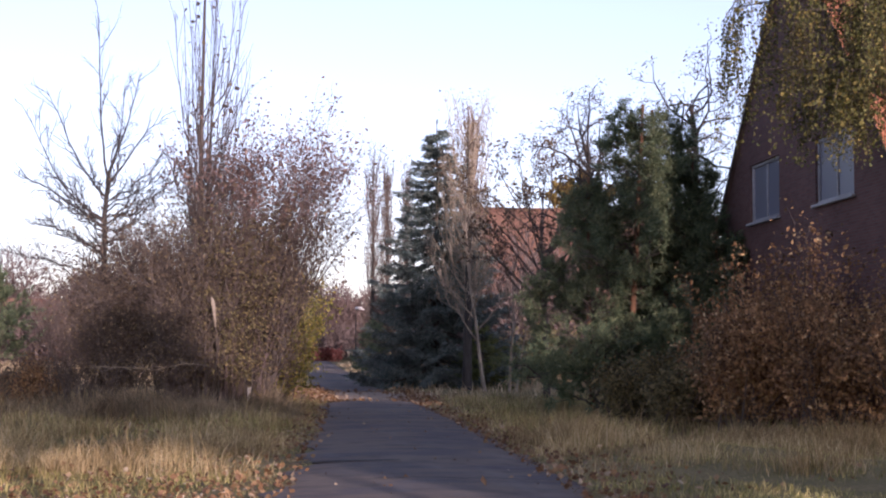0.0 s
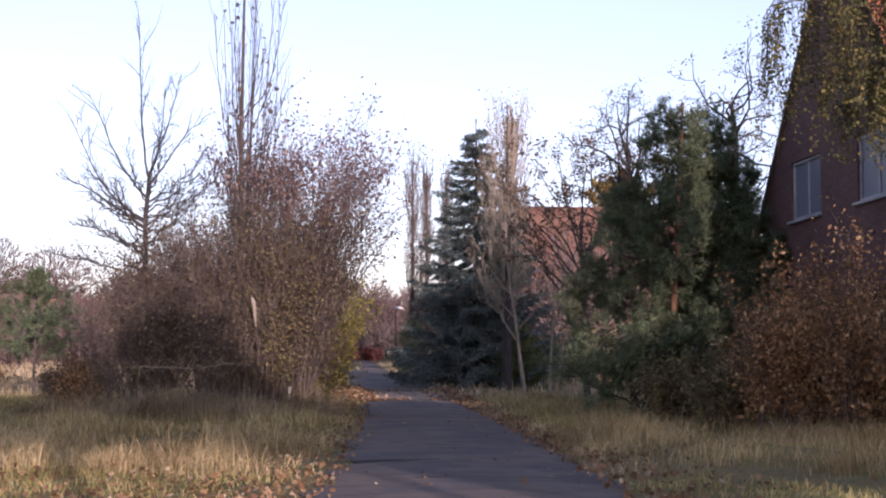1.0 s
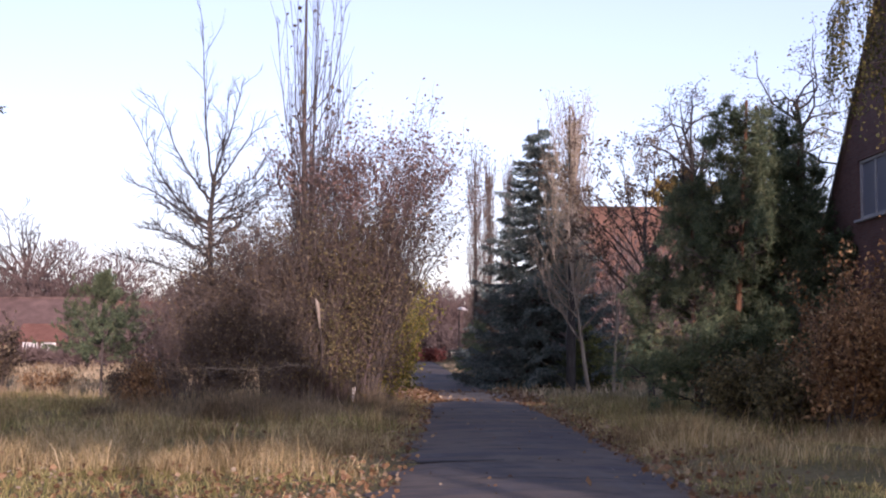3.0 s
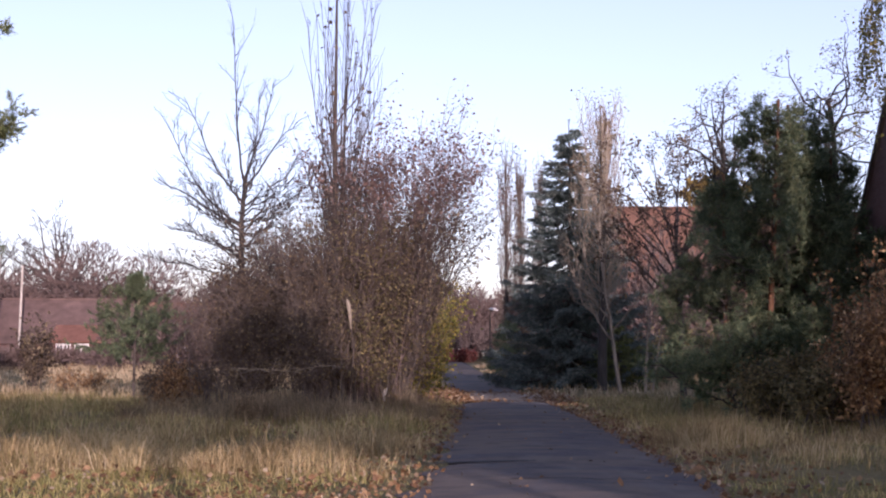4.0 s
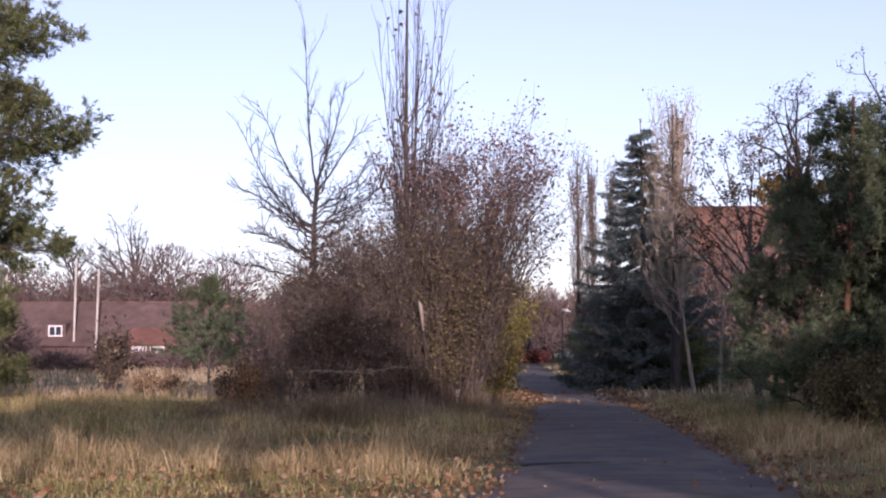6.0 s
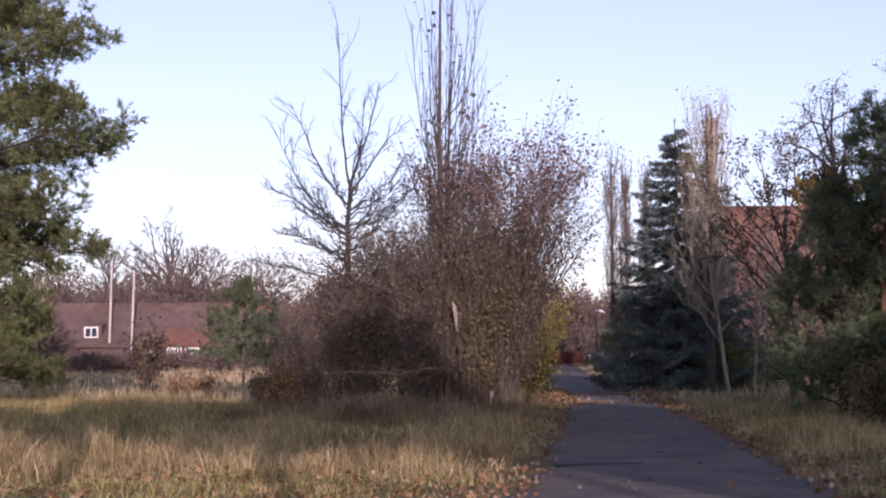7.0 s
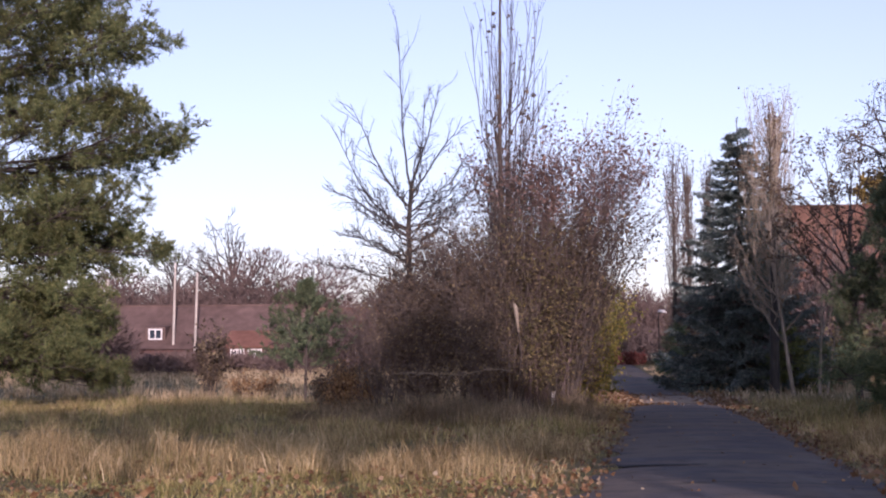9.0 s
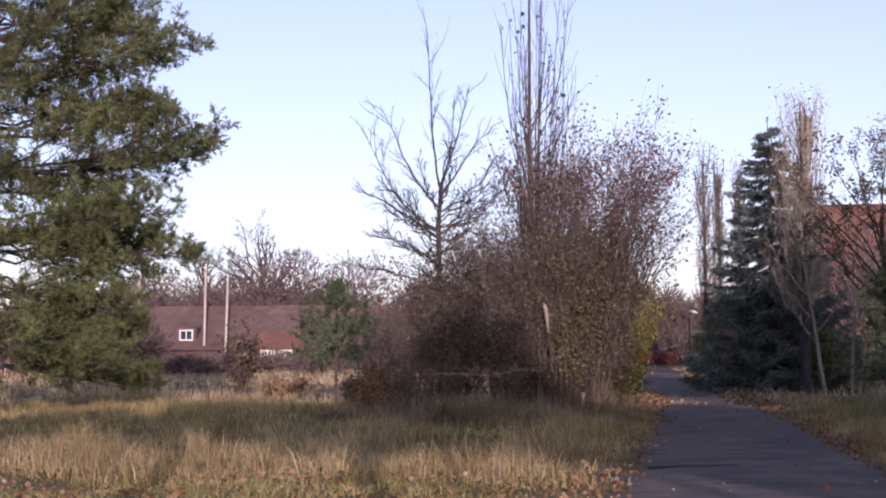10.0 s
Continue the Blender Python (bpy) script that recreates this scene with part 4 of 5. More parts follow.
shrub("yellow_green_shrub", 0.2, 44.6, "shrub with yellow-green autumn leaves by the lane", (0.2, 0, 2.6, 0.85, 0.8, 1.6), 26, R(37), TWIG_RED, LEAF_YG, 2, 0.09, 1, 9, 0.3, 0.7, 0.018, 0.24, share=0.75)
shrub("yellow_green_shrub", 0.1, 62.0, "shrub with yellow-green autumn leaves by the lane", (0.5, 0, 2.6, 1.2, 1.2, 2.1), 26, R(28), TWIG_RED, LEAF_YG, 3, 0.12, 1, 9, 0.5, 0.7, 0.03, 0.25)
shrub("yellow_green_shrub", -0.5, 50.0, "shrub with yellow-green autumn leaves by the lane", (0.45, 0, 2.9, 0.85, 0.9, 1.7), 30, R(38), TWIG_RED, LEAF_YG, 2, 0.095, 1, 9, 0.3, 0.7, 0.02, 0.25, share=0.9)
shrub("low_shrub", -7.2, 47.0, "low brown weedy shrub in long grass", (0, 0, 0.8, 1.2, 0.9, 0.9), 24, R(29), BARK_BROWN, LEAF_DARK, 2, 0.07, 1, 7, 0.4)
shrub("low_shrub", -6.6, 43.5, "low brown weedy shrub in long grass", (0, 0, 0.7, 1.0, 0.9, 0.8), 20, R(39), BARK_BROWN, LEAF_BROWN, 2, 0.07, 1, 7, 0.4)
shrub("leafy_shrub", -18.0, 73.0, "small shrub with large dark withered leaves", (0, 0, 1.9, 0.9, 0.8, 1.6), 16, R(30), BARK_BROWN, LEAF_DARK, 3, 0.17, 0, 9, 0.3, 0.6, 0.025, 0.25, scatter=0.12)
shrub("low_shrub", -15.4, 72.0, "low brown weedy shrub in long grass", (0, 0, 0.5, 1.6, 0.9, 0.6), 22, R(31), BARK_BROWN, LEAF_BROWN, 3, 0.1, 0, 8, 0.6)
shrub("low_shrub", -9.0, 62.0, "low brown weedy shrub in long grass", (0, 0, 0.6, 1.8, 0.9, 0.6), 22, R(32), BARK_BROWN, LEAF_BROWN, 2, 0.1, 0, 8, 0.6)

# broken pale branch, stake
st = thing("broken_branch", -1.6, 41.6, "pale broken branch stub standing in the thicket", "branch")
geo = Geo()
tube(geo, [(0.12, 0.9, -0.1), (0.1, 0.7, 1.2), (0.06, 0.1, 2.2), (0.03, -0.3, 2.6)], [0.035, 0.035, 0.035, 0.035], 7)
part("stem", geo, BARK_BROWN, st)
geo = Geo()
tube(geo, [(0.035, -0.28, 2.5), (0.0, -0.45, 2.95), (-0.03, -0.5, 3.15), (-0.08, -0.5, 3.3)], [0.036, 0.05, 0.06, 0.015], 7)
part("broken_end", geo, BARK_PALE, st, "pale splintered end")
rng = R(36)
fb = thing("low_branch", -5.4, 40.7, "pale dead branch with withered leaves along the thicket", "branch")
line = np.array([(0.9, 2.2, -0.1), (0.6, 1.2, 1.0), (0.8, 0.3, 1.4), (1.5, 0, 1.38), (2.3, 0.1, 1.32), (3.1, 0.1, 1.5), (3.6, 0.2, 1.45)])
geo = Geo()
tube(geo, line, np.linspace(0.02, 0.006, 7), 5)
part("stem", geo, BARK_PALE, fb)
geo, dots = Geo(), []
for i in range(46):
    p, q = on_line(line, rng.uniform(0.3, 1.0))
    tw = wander(rng, p, (rng.normal() * 0.8, rng.normal() * 0.4, rng.normal() * 0.5), rng.uniform(0.12, 0.45), 2, 0.2)
    tube(geo, tw, [0.009, 0.007, 0.004], 3)
    dots += list(tw[1:]) * 2
part("twig_brush", geo, BARK_PALE, fb, kind="stuff")
geo = Geo()
leaves(geo, rng, np.array(dots) + rng.normal(size=(len(dots), 3)) * 0.05, 0.07)
part("leaves", geo, LEAF_TAN, fb, kind="stuff")
sk = thing("marker_post", -0.65, 42.6, "small white marker post at the lane's edge", "post")
geo = Geo()
box(geo, -0.06, 0.06, -0.04, 0.04, -0.2, 0.85)
part("shaft", geo, PAINT_WHITE, sk)

# trees across the lane
broad_tree("pale_tree", 9.85, 69.3, "slim bare tree with pale forked trunk", 9.8, 0.10, 8.8, 12, R(41), BARK_PALE, 2, 5, 0.6, 0.12, 0.05, 0.36, first=0.25, lean=(-0.12, 0))
broad_tree("pale_tree", 10.95, 69.2, "slim bare tree with pale forked trunk", 7.0, 0.085, 6.3, 8, R(42), BARK_PALE, 1, 5, 0.6, 0.10, 0.06, 0.34, first=0.3)
broad_tree("pale_tree", 11.2, 69.0, "slim leaning bare tree with pale trunk", 4.5, 0.07, 4.0, 5, R(43), BARK_PALE, 1, 4, 0.6, 0.10, 0.06, 0.3, first=0.4, lean=(0.16, 0))
broad_tree("dark_bare_tree", 11.6, 63.0, "bare tree with dark trunk and open crown", 12.0, 0.16, 7.6, 20, R(44), BARK_BROWN, 3, 4, 0.65, 0.13, 0.05, 0.52, LEAF_DARK, 2, 0.12, first=0.45, lean=(-0.10, 0), wide=1.1, thin=0.01)
broad_tree("robinia", 16.0, 55.6, "bare robinia with twisted dark limbs", 14.0, 0.2, 11.6, 26, R(45), BARK_GREY, 3, 4, 0.85, 0.36, 0.02, 0.32, LEAF_DARK, 1, 0.08, first=0.5, wide=1.25, thin=0.012, twist=0.11)
broad_tree("robinia", 14.5, 57.0, "bare robinia with twisted dark limbs", 14.0, 0.2, 10.6, 24, R(47), BARK_GREY, 3, 4, 0.85, 0.36, 0.02, 0.33, LEAF_DARK, 1, 0.08, first=0.5, wide=1.25, thin=0.012, twist=0.11)


def column_poplar(x, y, height, width, seed, label="tall columnar poplar, nearly bare", leaf=LEAF_TAN, n=110, per=10, twig=None, fine=1.0, low=0.04):
    rng = R(seed)
    ob = thing("columnar_poplar", x, y, label, "tree", "columnar poplars")
    geo = Geo()
    tube(geo, [(0, 0, -0.2), (0.1, 0, height * 0.5), (0, 0, height)], [0.25, 0.16, 0.02], 7)
    part("trunk", geo, BARK_GREY, ob)
    geo, lf, dots = Geo(), Geo(), []
    for i in range(n):
        h0 = height * (low + (0.9 - low) * i / n)
        a = rng.uniform(0, 6.28)
        ln = height * rng.uniform(0.10, 0.2)
        w = width * (1 - 0.5 * (h0 / height)) * rng.uniform(0.5, 1.0)
        line = np.array([(0, 0, h0), (math.cos(a) * w * 0.7, math.sin(a) * w * 0.7, h0 + ln * 0.4), (math.cos(a) * w, math.sin(a) * w, h0 + ln)])
        tube(geo, line, [0.04 * fine, 0.025 * fine, 0.012 * fine], 3)
        for j in range(per):
            p, q = on_line(line, rng.uniform(0.2, 1))
            tw = np.array([p, p + [rng.normal() * 0.15, rng.normal() * 0.15, rng.uniform(0.4, 1.0)]])
            tube(geo, tw, [0.016 * fine, 0.008 * fine], 3)
            dots.append(tw[1])
    part("brushwood", geo, twig or TWIG_FAR, ob, kind="stuff")
    dots = np.repeat(np.array(dots), 2, 0)
    leaves(lf, rng, dots + rng.normal(size=dots.shape) * 0.2, 0.16 * fine)
    part("leaves", lf, leaf, ob, kind="stuff")


column_poplar(9.3, 72.0, 13.4, 2.3, 50, "tall conical tree with thin tan twigs and leaves", LEAF_TAN, 120, 9, TWIG_TAN, 0.6, 0.24)
column_poplar(13.1, 99.1, 17.6, 1.3, 51)
column_poplar(9.1, 139.7, 19.2, 1.4, 52, "far columnar poplar, grey and bare", LEAF_DARK, 110, 10, TWIG_GREY)
column_poplar(10.45, 139.6, 18.6, 1.2, 53, "far columnar poplar, grey and bare", LEAF_DARK, 110, 10, TWIG_GREY)
column_poplar(12.7, 144.4, 19.0, 1.2, 54, "far columnar poplar, grey and bare", LEAF_DARK, 110, 10, TWIG_GREY)
broad_tree("golden_tree", 23.5, 124.5, "rounded tree with golden autumn leaves", 19.0, 0.3, 13.5, 16, R(55), BARK_GREY, 2, 6, 0.7, 0.12, 0.03, 0.3, LEAF_GOLD, 6, 0.35, first=0.5, wide=1.0, sides=4)

# birch with hanging curtains of leaves in front of the gable
rng = R(61)
bi = thing("birch", 13.0, 30.3, "birch with hanging curtains of yellow-green leaves", "birch tree")
pts = wander(rng, (0, 0, -0.2), (0.0, 0, 1), 12.5, 8, 0.02, 0.02)
geo = Geo()
tube(geo, pts, np.linspace(0.15, 0.05, len(pts)), 9)
part("trunk", geo, BARK_BIRCH, bi, smooth=True)
lf = Geo()
for i in range(36):
    p, q = on_line(pts, rng.uniform(0.55, 0.98))
    a = math.pi + rng.normal() * 0.8
    reach = rng.uniform(0.8, 4.0)
    geo = Geo()
    arch = np.array([p, p + [math.cos(a) * reach * 0.5, math.sin(a) * reach * 0.5, 0.9], p + [math.cos(a) * reach * 0.9, math.sin(a) * reach * 0.9, 0.7], p + [math.cos(a) * reach, math.sin(a) * reach, 0.1]])
    tube(geo, arch, [0.035, 0.025, 0.014, 0.007], 4)
    limb = part("limb", geo, BARK_BROWN, bi)
    geo = Geo()
    for j in range(26):
        s, q = on_line(arch, 0.25 + 0.75 * rng.uniform(0, 1))
        ln = rng.uniform(1.2, 3.4)
        strand = wander(rng, s, (rng.normal() * 0.15, rng.normal() * 0.15, -1), ln, 5, 0.06, -0.1)
        strand = strand[strand[:, 2] > 5.3 + rng.uniform(0, 2.2)]
        if len(strand) < 2:
            continue
        tube(geo, strand, np.linspace(0.006, 0.003, len(strand)), 3)
        k = int(ln * 19)
        at = np.array([on_line(strand, rng.uniform(0, 1))[0] for _ in range(k)])
        leaves(lf, rng, at + rng.normal(size=at.shape) * 0.06, 0.062, hang=0.7, narrow=0.8)
    part("hanging_brush", geo, BARK_BROWN, limb, kind="stuff")
part("leaves", lf, LEAF_BIRCH, bi, "yellow-green hanging leaves", kind="stuff")

# brown hedge shrubs in front of the house
for i, (x, y, h, w) in enumerate(((9.7, 35.2, 1.5, 1.0), (10.7, 32.6, 3.2, 1.4), (12.0, 31.2, 3.6, 1.5), (13.4, 29.6, 3.9, 1.7), (9.3, 38.2, 1.7, 1.0), (11.4, 34.8, 4.0, 1.5), (12.6, 33.4, 4.5, 1.2), (10.4, 37.0, 2.2, 1.1))):
    shrub("beech_shrub", x, y, "dense shrub with brown withered beech leaves", (0, 0, h * 0.52, w, w * 0.9, h * 0.46), 25, R(70 + i), BARK_BROWN, LEAF_OLIVE if i in (0, 4, 7) else LEAF_BROWN, 3 if i % 2 else 2, 0.09, 1, 7, 0.6, 0.7, 0.025, 0.3, "brown shrubs by the house", fill=0.3)

# far bare trees behind the houses
broad_tree("bare_oak", -44.0, 184.8, "far bare oak with a wide rounded crown", 19.0, 0.62, 11.5, 26, R(81), BARK_BROWN, 3, 6, 0.75, 0.18, 0.05, 0.50, first=0.38, wide=1.35, thin=0.035)
broad_tree("bare_oak", -50.5, 186.0, "far bare tree with fine twigs", 17.0, 0.4, 11.5, 18, R(82), BARK_BROWN, 3, 5, 0.7, 0.14, 0.05, 0.40, first=0.45, wide=1.0, thin=0.035)
broad_tree("bare_oak", -62.0, 190.0, "far bare tree with fine twigs", 16.0, 0.4, 9.5, 13, R(83), TWIG_FAR, 3, 5, 0.7, 0.14, 0.05, 0.40, first=0.45, wide=1.0, thin=0.035)
broad_tree("bare_oak", -23.0, 176.0, "far bare tree with fine twigs", 12.5, 0.35, 7.0, 13, R(84), TWIG_FAR, 3, 5, 0.7, 0.14, 0.04, 0.40, first=0.4, wide=1.1, thin=0.035)


def woods(name, label, spots, rng, material, sliver=0.9, n=1300):
    """Far woods: the fine brush of many bare crowns."""
    geo = Geo()
    for x, y, h, w in spots:
        z = float(g(y))
        tube(geo, [(x, y, z - 0.3), (x + rng.normal() * 0.3, y, z + h * 0.5), (x, y, z + h * 0.9)], [0.22, 0.15, 0.04], 5)
        u = unit(rng.normal(size=(n, 3))) * (rng.uniform(0, 1, (n, 1)) ** 0.4)
        at = np.array([x, y, z + h * 0.58]) + u * [w, w, h * 0.44]
        d = unit(u * [1, 1, 0.6] + [0, 0, 0.5] + rng.normal(size=(n, 3)) * 0.4)
        s = unit(np.cross(d, rng.normal(size=(n, 3)))) * 0.07
        ln = sliver * rng.uniform(0.5, 1.5, (n, 1))
        v = np.stack([at - s, at + s, at + d * ln], 1).reshape(-1, 3)
        geo.add(v, None, np.arange(len(v)).reshape(-1, 3))
    ob = new(name, geo.mesh(name, material))
    return tagged(ob, label, "woods", kind="stuff")


# unseen row behind the camera, added only to cast shade on lane and thicket
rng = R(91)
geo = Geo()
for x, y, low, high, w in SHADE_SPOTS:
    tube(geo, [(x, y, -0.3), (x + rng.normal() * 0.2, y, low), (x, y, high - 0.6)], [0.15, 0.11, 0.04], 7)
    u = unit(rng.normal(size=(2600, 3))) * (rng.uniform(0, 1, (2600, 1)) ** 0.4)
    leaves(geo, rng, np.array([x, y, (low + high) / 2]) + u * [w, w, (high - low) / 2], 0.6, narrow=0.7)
tagged(new("unseen_shade_trees", geo.mesh("unseen_shade_trees", LEAF_GOLD)), "unseen row of tall leafy trees added to shade the lane", "woods", kind="stuff")
woods("far_woods", "brown bare woods behind the houses", [(rng.uniform(-85, -24), rng.uniform(168, 215), rng.uniform(6.5, 10.5), rng.uniform(3, 5)) for _ in range(70)], rng, TWIG_FAR, 1.0, 850)
woods("rounded_trees", "rounded brown bare trees behind the long house", [(-36, 172, 13.5, 5.0), (-29.5, 174, 12.5, 4.6), (-43, 180, 12.0, 4.5), (-54, 176, 11.5, 4.6), (-20, 170, 10.0, 3.6)], rng, TWIG_FAR, 0.8, 3000)
woods("lane_end_woods", "brown bare woods closing the lane's end", [(rng.uniform(-20, 42), rng.uniform(185, 230), rng.uniform(7, 10.5), rng.uniform(2.5, 4)) for _ in range(76)], rng, TWIG_FAR, 1.0, 850)
woods("woods_by_large_house", "brown bare trees beside the large house", [(rng.uniform(14, 60), rng.uniform(140, 190), rng.uniform(9, 13), rng.uniform(3, 4)) for _ in range(30)], rng, TWIG_FAR)
woods("garden_thicket", "reddish bare twigs of garden trees before the large house", [(14.6, 100, 8.5, 1.7), (16.6, 98, 9.5, 1.9), (18.6, 101, 9.0, 1.8), (20.6, 99, 8.0, 1.7), (15.6, 96, 6.0, 1.5), (19.4, 97, 6.5, 1.6)], rng, TWIG_RED, 1.1, 420)
woods("lane_end_bushes", "low brown bushes closing the lane's end", [(rng.uniform(-12, 46), rng.uniform(176, 190), rng.uniform(2.5, 6.0), rng.uniform(1.5, 2.6)) for _ in range(64)], rng, TWIG_RED, 0.7, 500)
orchard = [(rng.uniform(-66, -16), rng.uniform(118, 141), rng.uniform(2.8, 6.5), rng.uniform(1.2, 2.4)) for _ in range(84)]
orchard = [(x, y, 1.5 if -0.31 < x / y < -0.19 else h, w) for x, y, h, w in orchard]  # low before the porch and the dormer
woods("bare_orchard", "bare brown bushes and small trees before the houses", orchard, rng, TWIG_FAR, 0.7, 480)
shrub("red_hedge", 5.2, 176.0, "low hedge with deep red leaves closing the lane", (-0.3, 0, 0.8, 3.4, 1.2, 0.9), 40, R(92), TWIG_RED, LEAF_CRIMSON, 2, 0.3, 0, 9, 1.5, scatter=0.25)
for i, (x, y, h, w) in enumerate(((-0.6, 67.0, 1.3, 1.0), (0.2, 78.0, 1.6, 1.1), (-1.0, 100.0, 5.0, 2.2), (-3.0, 130.0, 6.5, 3.0), (-0.5, 150.0, 5.0, 2.5), (8.0, 100.0, 2.6, 1.6), (8.6, 120.0, 4.0, 1.9), (6.9, 82.0, 1.1, 0.9), (14.2, 84.0, 3.2, 1.8), (17.0, 88.0, 3.4, 2.0), (12.4, 80.0, 2.6, 1.5))):
    shrub("verge_shrub", x, y, "dull brown shrub on the lane's verge", (0, 0, h * 0.5, w, w, h * 0.5), 26, R(120 + i), BARK_BROWN, LEAF_OLIVE if i > 7 else LEAF_DARK, 3, 0.1 + 0.001 * y, 0, 10, 0.4, 0.7, 0.03, 0.25, scatter=0.2)

# ---------------------------------------------------------------- grass and fallen leaves


def grass(name, label, rng, n, x0, x1, y0, y1, height, width, material, clump=0.35, keep=None, edge=0.05, bare=-0.2):
    """Blades with a bent tip, in clumps, off the road."""
    c = rng.uniform((x0, y0), (x1, y1), (n // 7, 2))
    p = np.repeat(c, 7, 0) + rng.normal(size=(len(c) * 7, 2)) * clump * 0.4
    tall = np.repeat(rng.uniform(0.55, 1.25, len(c)), 7) * (0.75 + 0.35 * np.sin(p[:, 0] * 0.8 + 1) * np.sin(p[:, 1] * 0.6) + 0.25 * np.sin(p[:, 0] * 2.1 + p[:, 1] * 1.7))
    l, r = road_edges(p[:, 1])
    away = np.maximum(l - p[:, 0], p[:, 0] - r)
    ok = away > edge + rng.uniform(-0.2, 0.25, len(p))
    if keep is not None:
        ok &= keep(p[:, 0], p[:, 1])
    patch = np.sin(p[:, 0] * 0.7 + 2.0 * np.sin(p[:, 1] * 0.31)) * np.sin(p[:, 1] * 0.45 + 1.5 * np.sin(p[:, 0] * 0.5 + 2)) + 0.5 * np.sin(p[:, 0] * 2.3 + p[:, 1] * 0.7 + 1) * np.sin(p[:, 1] * 1.9)
    ok &= patch + rng.normal(size=len(p)) * 0.45 > bare
    tall = tall * (0.85 + 0.3 * patch)
    p, tall, away = p[ok], tall[ok], away[ok]
    tall = tall * np.clip(0.35 + away * 0.5, 0.35, 1.0)
    m = len(p)
    z = g(p[:, 1]) + roll_of_ground(p[:, 0], p[:, 1]) - 0.02
    h = (height * np.clip(tall, 0.25, 1.6) * rng.uniform(0.6, 1.15, m))[:, None]
    a = rng.uniform(0, 6.28, m)
    side = np.stack([np.cos(a), np.sin(a), np.zeros(m)], 1) * (width * rng.uniform(0.6, 1.3, m))[:, None] * 0.5
    lean = np.stack([rng.normal(size=m) * 0.22, rng.normal(size=m) * 0.22, np.zeros(m)], 1)
    b = np.stack([p[:, 0], p[:, 1], z], 1)
    up = np.array([0, 0, 1.0])
    mid_p = b + h * 0.55 * up + lean * h * 0.7
    tip = b + h * up * rng.uniform(0.75, 1.0, (m, 1)) + lean * h * 2.2
    v = np.stack([b - side, b + side, mid_p + side * 0.7, mid_p - side * 0.7, tip], 1).reshape(-1, 3)
    i = np.arange(m)[:, None] * 5
    geo = Geo()
    geo.add(v, i + [0, 1, 2, 3], i + [3, 2, 4])
    return tagged(new(name, geo.mesh(name, material)), label, "grass", kind="stuff")


def in_view(x, y):
    return (x > -0.50 * y - 1.5) & (x < 0.46 * y + 1.5)


grass("tall_dry_grass", "tall straw-coloured dry grass on the verge", R(101), 80000, -14, 14, 20.5, 31, 0.62, 0.014, GRASS, keep=in_view, bare=0.12, edge=0.3)
grass("short_green_grass", "short green-brown grass near the lane", R(102), 85000, -14, 14, 14, 32, 0.2, 0.014, GRASS_GREEN, keep=in_view, bare=-0.6, edge=-0.1)
grass("meadow_grass", "long green-brown grass on the field", R(103), 70000, -28, 22, 30, 60, 0.5, 0.02, GRASS_GREEN, keep=in_view, bare=-0.6)
grass("meadow_straw", "pale dry stalks in the meadow", R(104), 60000, -28, 22, 28, 62, 0.65, 0.016, GRASS, keep=in_view)
grass("thicket_weeds", "tall grey-brown weeds round the thicket", R(106), 26000, -7.5, 1.0, 38.5, 43.5, 1.0, 0.014, GRASS_WEED, keep=in_view, bare=-0.7, edge=0.6)
grass("field_grass", "pale dry grass covering the far field", R(105), 60000, -75, 40, 60, 150, 0.85, 0.05, GRASS_FAR, clump=0.9, keep=in_view, edge=0.3, bare=-0.6)

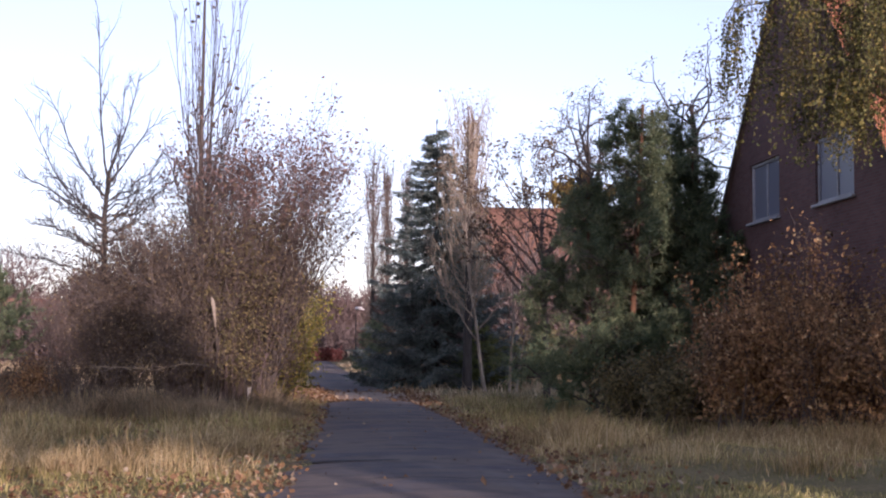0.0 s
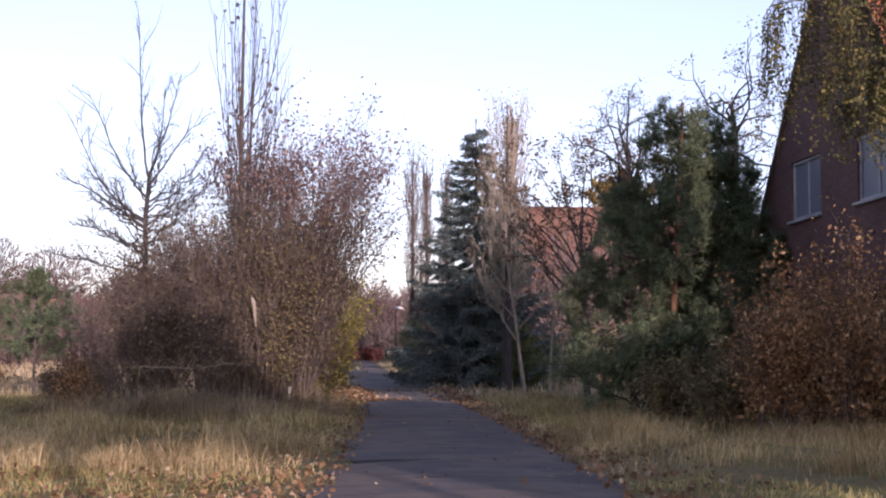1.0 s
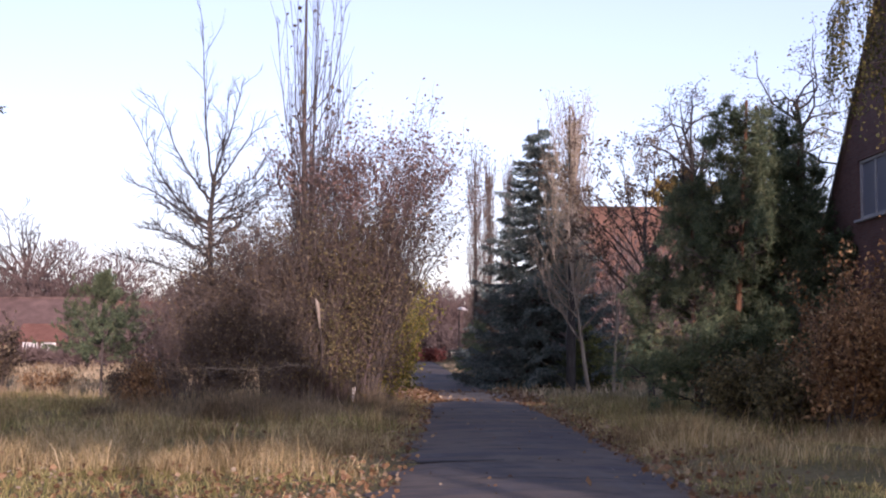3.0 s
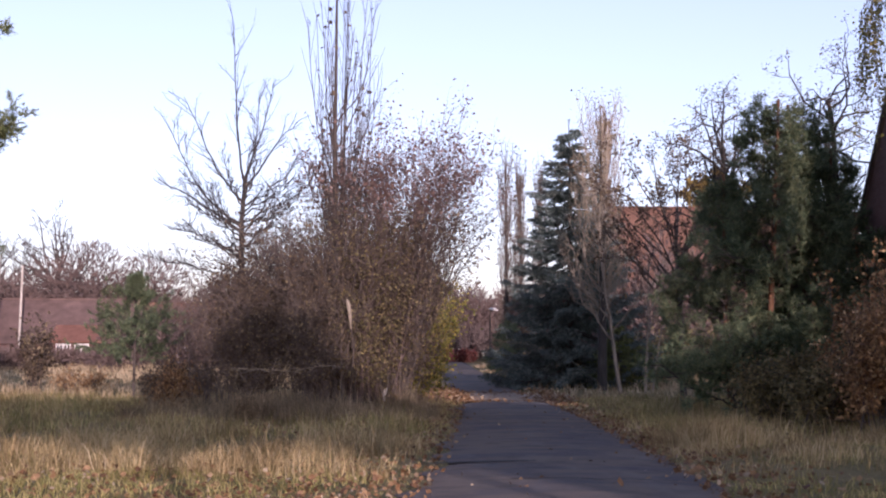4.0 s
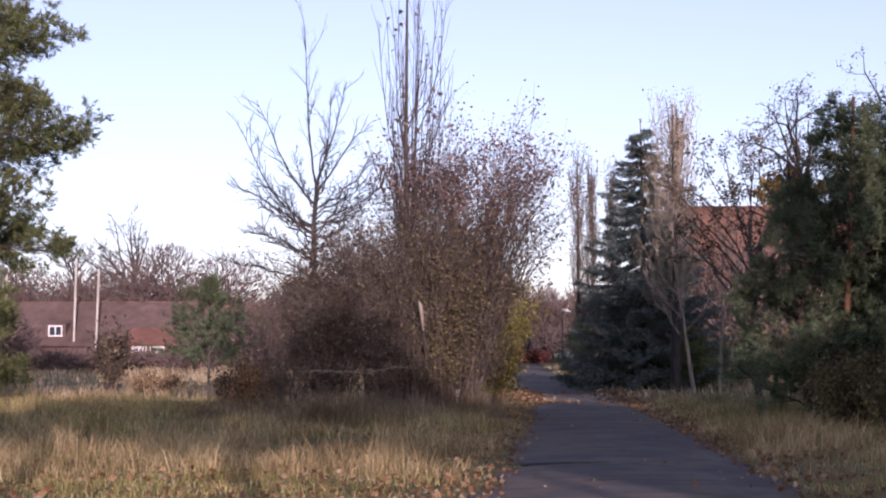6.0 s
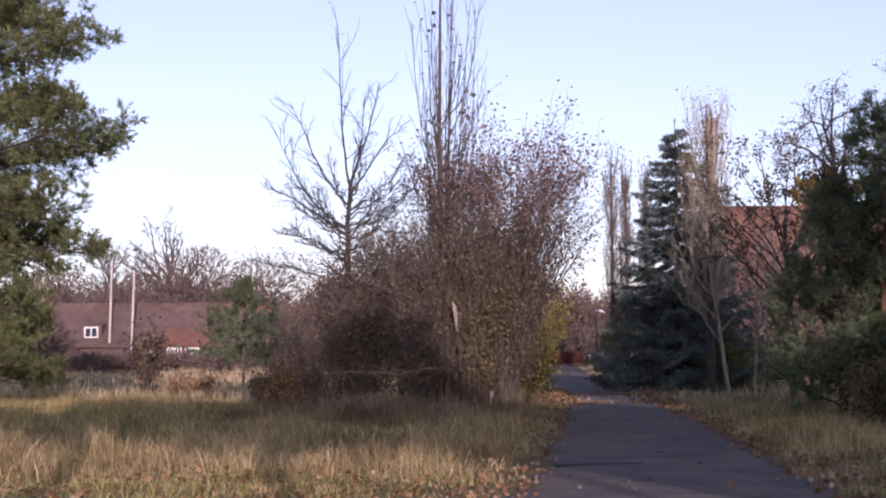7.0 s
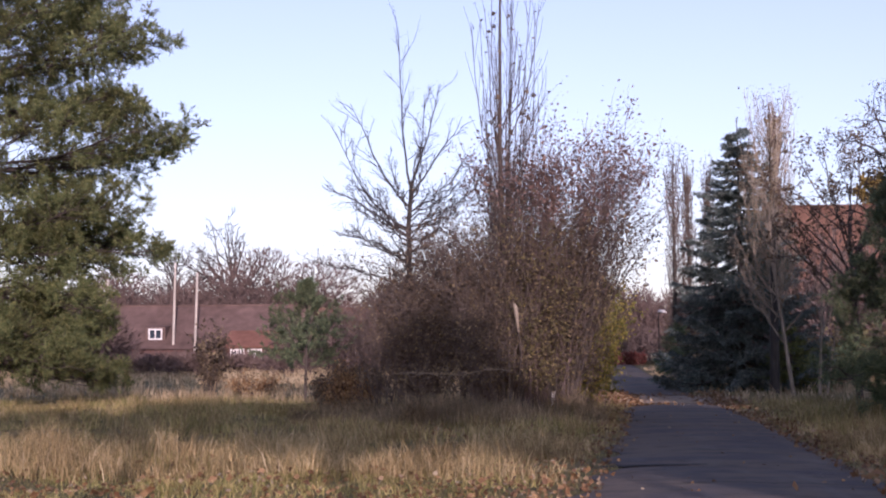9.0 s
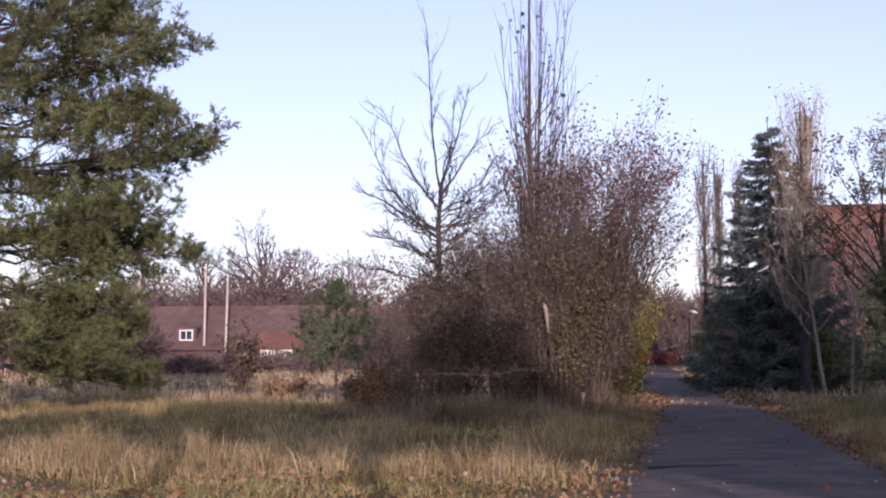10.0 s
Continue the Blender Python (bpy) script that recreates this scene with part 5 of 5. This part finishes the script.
rng = R(111)
n = 7000
y = rng.uniform(15, 62, n)
l, r = road_edges(y)
s = rng.uniform(size=n)
x = np.where(s < 0.42, l - np.abs(rng.normal(size=n)) * 2.2 + 0.15, np.where(s < 0.8, r + np.abs(rng.normal(size=n)) * 0.9 - 0.25, rng.uniform(-14, 12, n)))
on_road = (x > l) & (x < r)
z = np.where(on_road, g(y) + 0.06, g(y) + roll_of_ground(x, y) + rng.uniform(0.02, 0.12, n))
geo = Geo()
leaves(geo, rng, np.stack([x, y, z], 1), 0.08, flat=0.8, narrow=0.8)
tagged(new("fallen_leaves", geo.mesh("fallen_leaves", LEAF_LITTER)), "orange-brown fallen leaves along the lane", "leaves", kind="stuff")
n = 2200
x, y = rng.uniform(-11, 0.5, n), 14 + np.abs(rng.normal(size=n)) * 4.0
l, r = road_edges(y)
x = np.where(x > l, l - rng.uniform(0, 2, n), x)
geo = Geo()
leaves(geo, rng, np.stack([x, y, g(y) + roll_of_ground(x, y) + rng.uniform(0.03, 0.14, n)], 1), 0.065, flat=0.8, narrow=0.8)
tagged(new("scattered_leaves", geo.mesh("scattered_leaves", LEAF_LITTER)), "brown leaves scattered in short grass", "leaves", kind="stuff")
n = 7000
y = rng.uniform(56, 70, n)
l, r = road_edges(y)
x = l - np.abs(rng.normal(size=n)) * 1.6 + 0.5
x = np.where(rng.uniform(size=n) < 0.25, rng.uniform(l - 0.5, r + 1.0), x)
z = g(y) + np.where((x > l) & (x < r), 0.05, rng.uniform(0.03, 0.25, n))
geo = Geo()
leaves(geo, rng, np.stack([x, y, z], 1), 0.13, flat=0.8, narrow=0.8)
tagged(new("leaf_drift", geo.mesh("leaf_drift", LEAF_LITTER)), "drift of orange fallen leaves beside the lane", "leaves", kind="stuff")

# things that belong together
for ob in [o for o in scene.objects if o.parent is None]:
    for start, group in (("tall_pine", "pines beside the brick house"), ("pale_tree", "slim pale trees across the lane"), ("dense_thicket", "thicket by the lane"), ("loose_thicket", "thicket by the lane"),
                         ("low_shrub", "low shrubs in the meadow"), ("verge_shrub", "shrubs on the verge"), ("bare_oak", "far bare trees"), ("yellow_green_shrub", "yellow-green shrubs"), ("robinia", "robinias behind the pines"),
                         ("small_spruce", "small spruces")):
        if ob.name.startswith(start):
            tagged(ob, group=group)
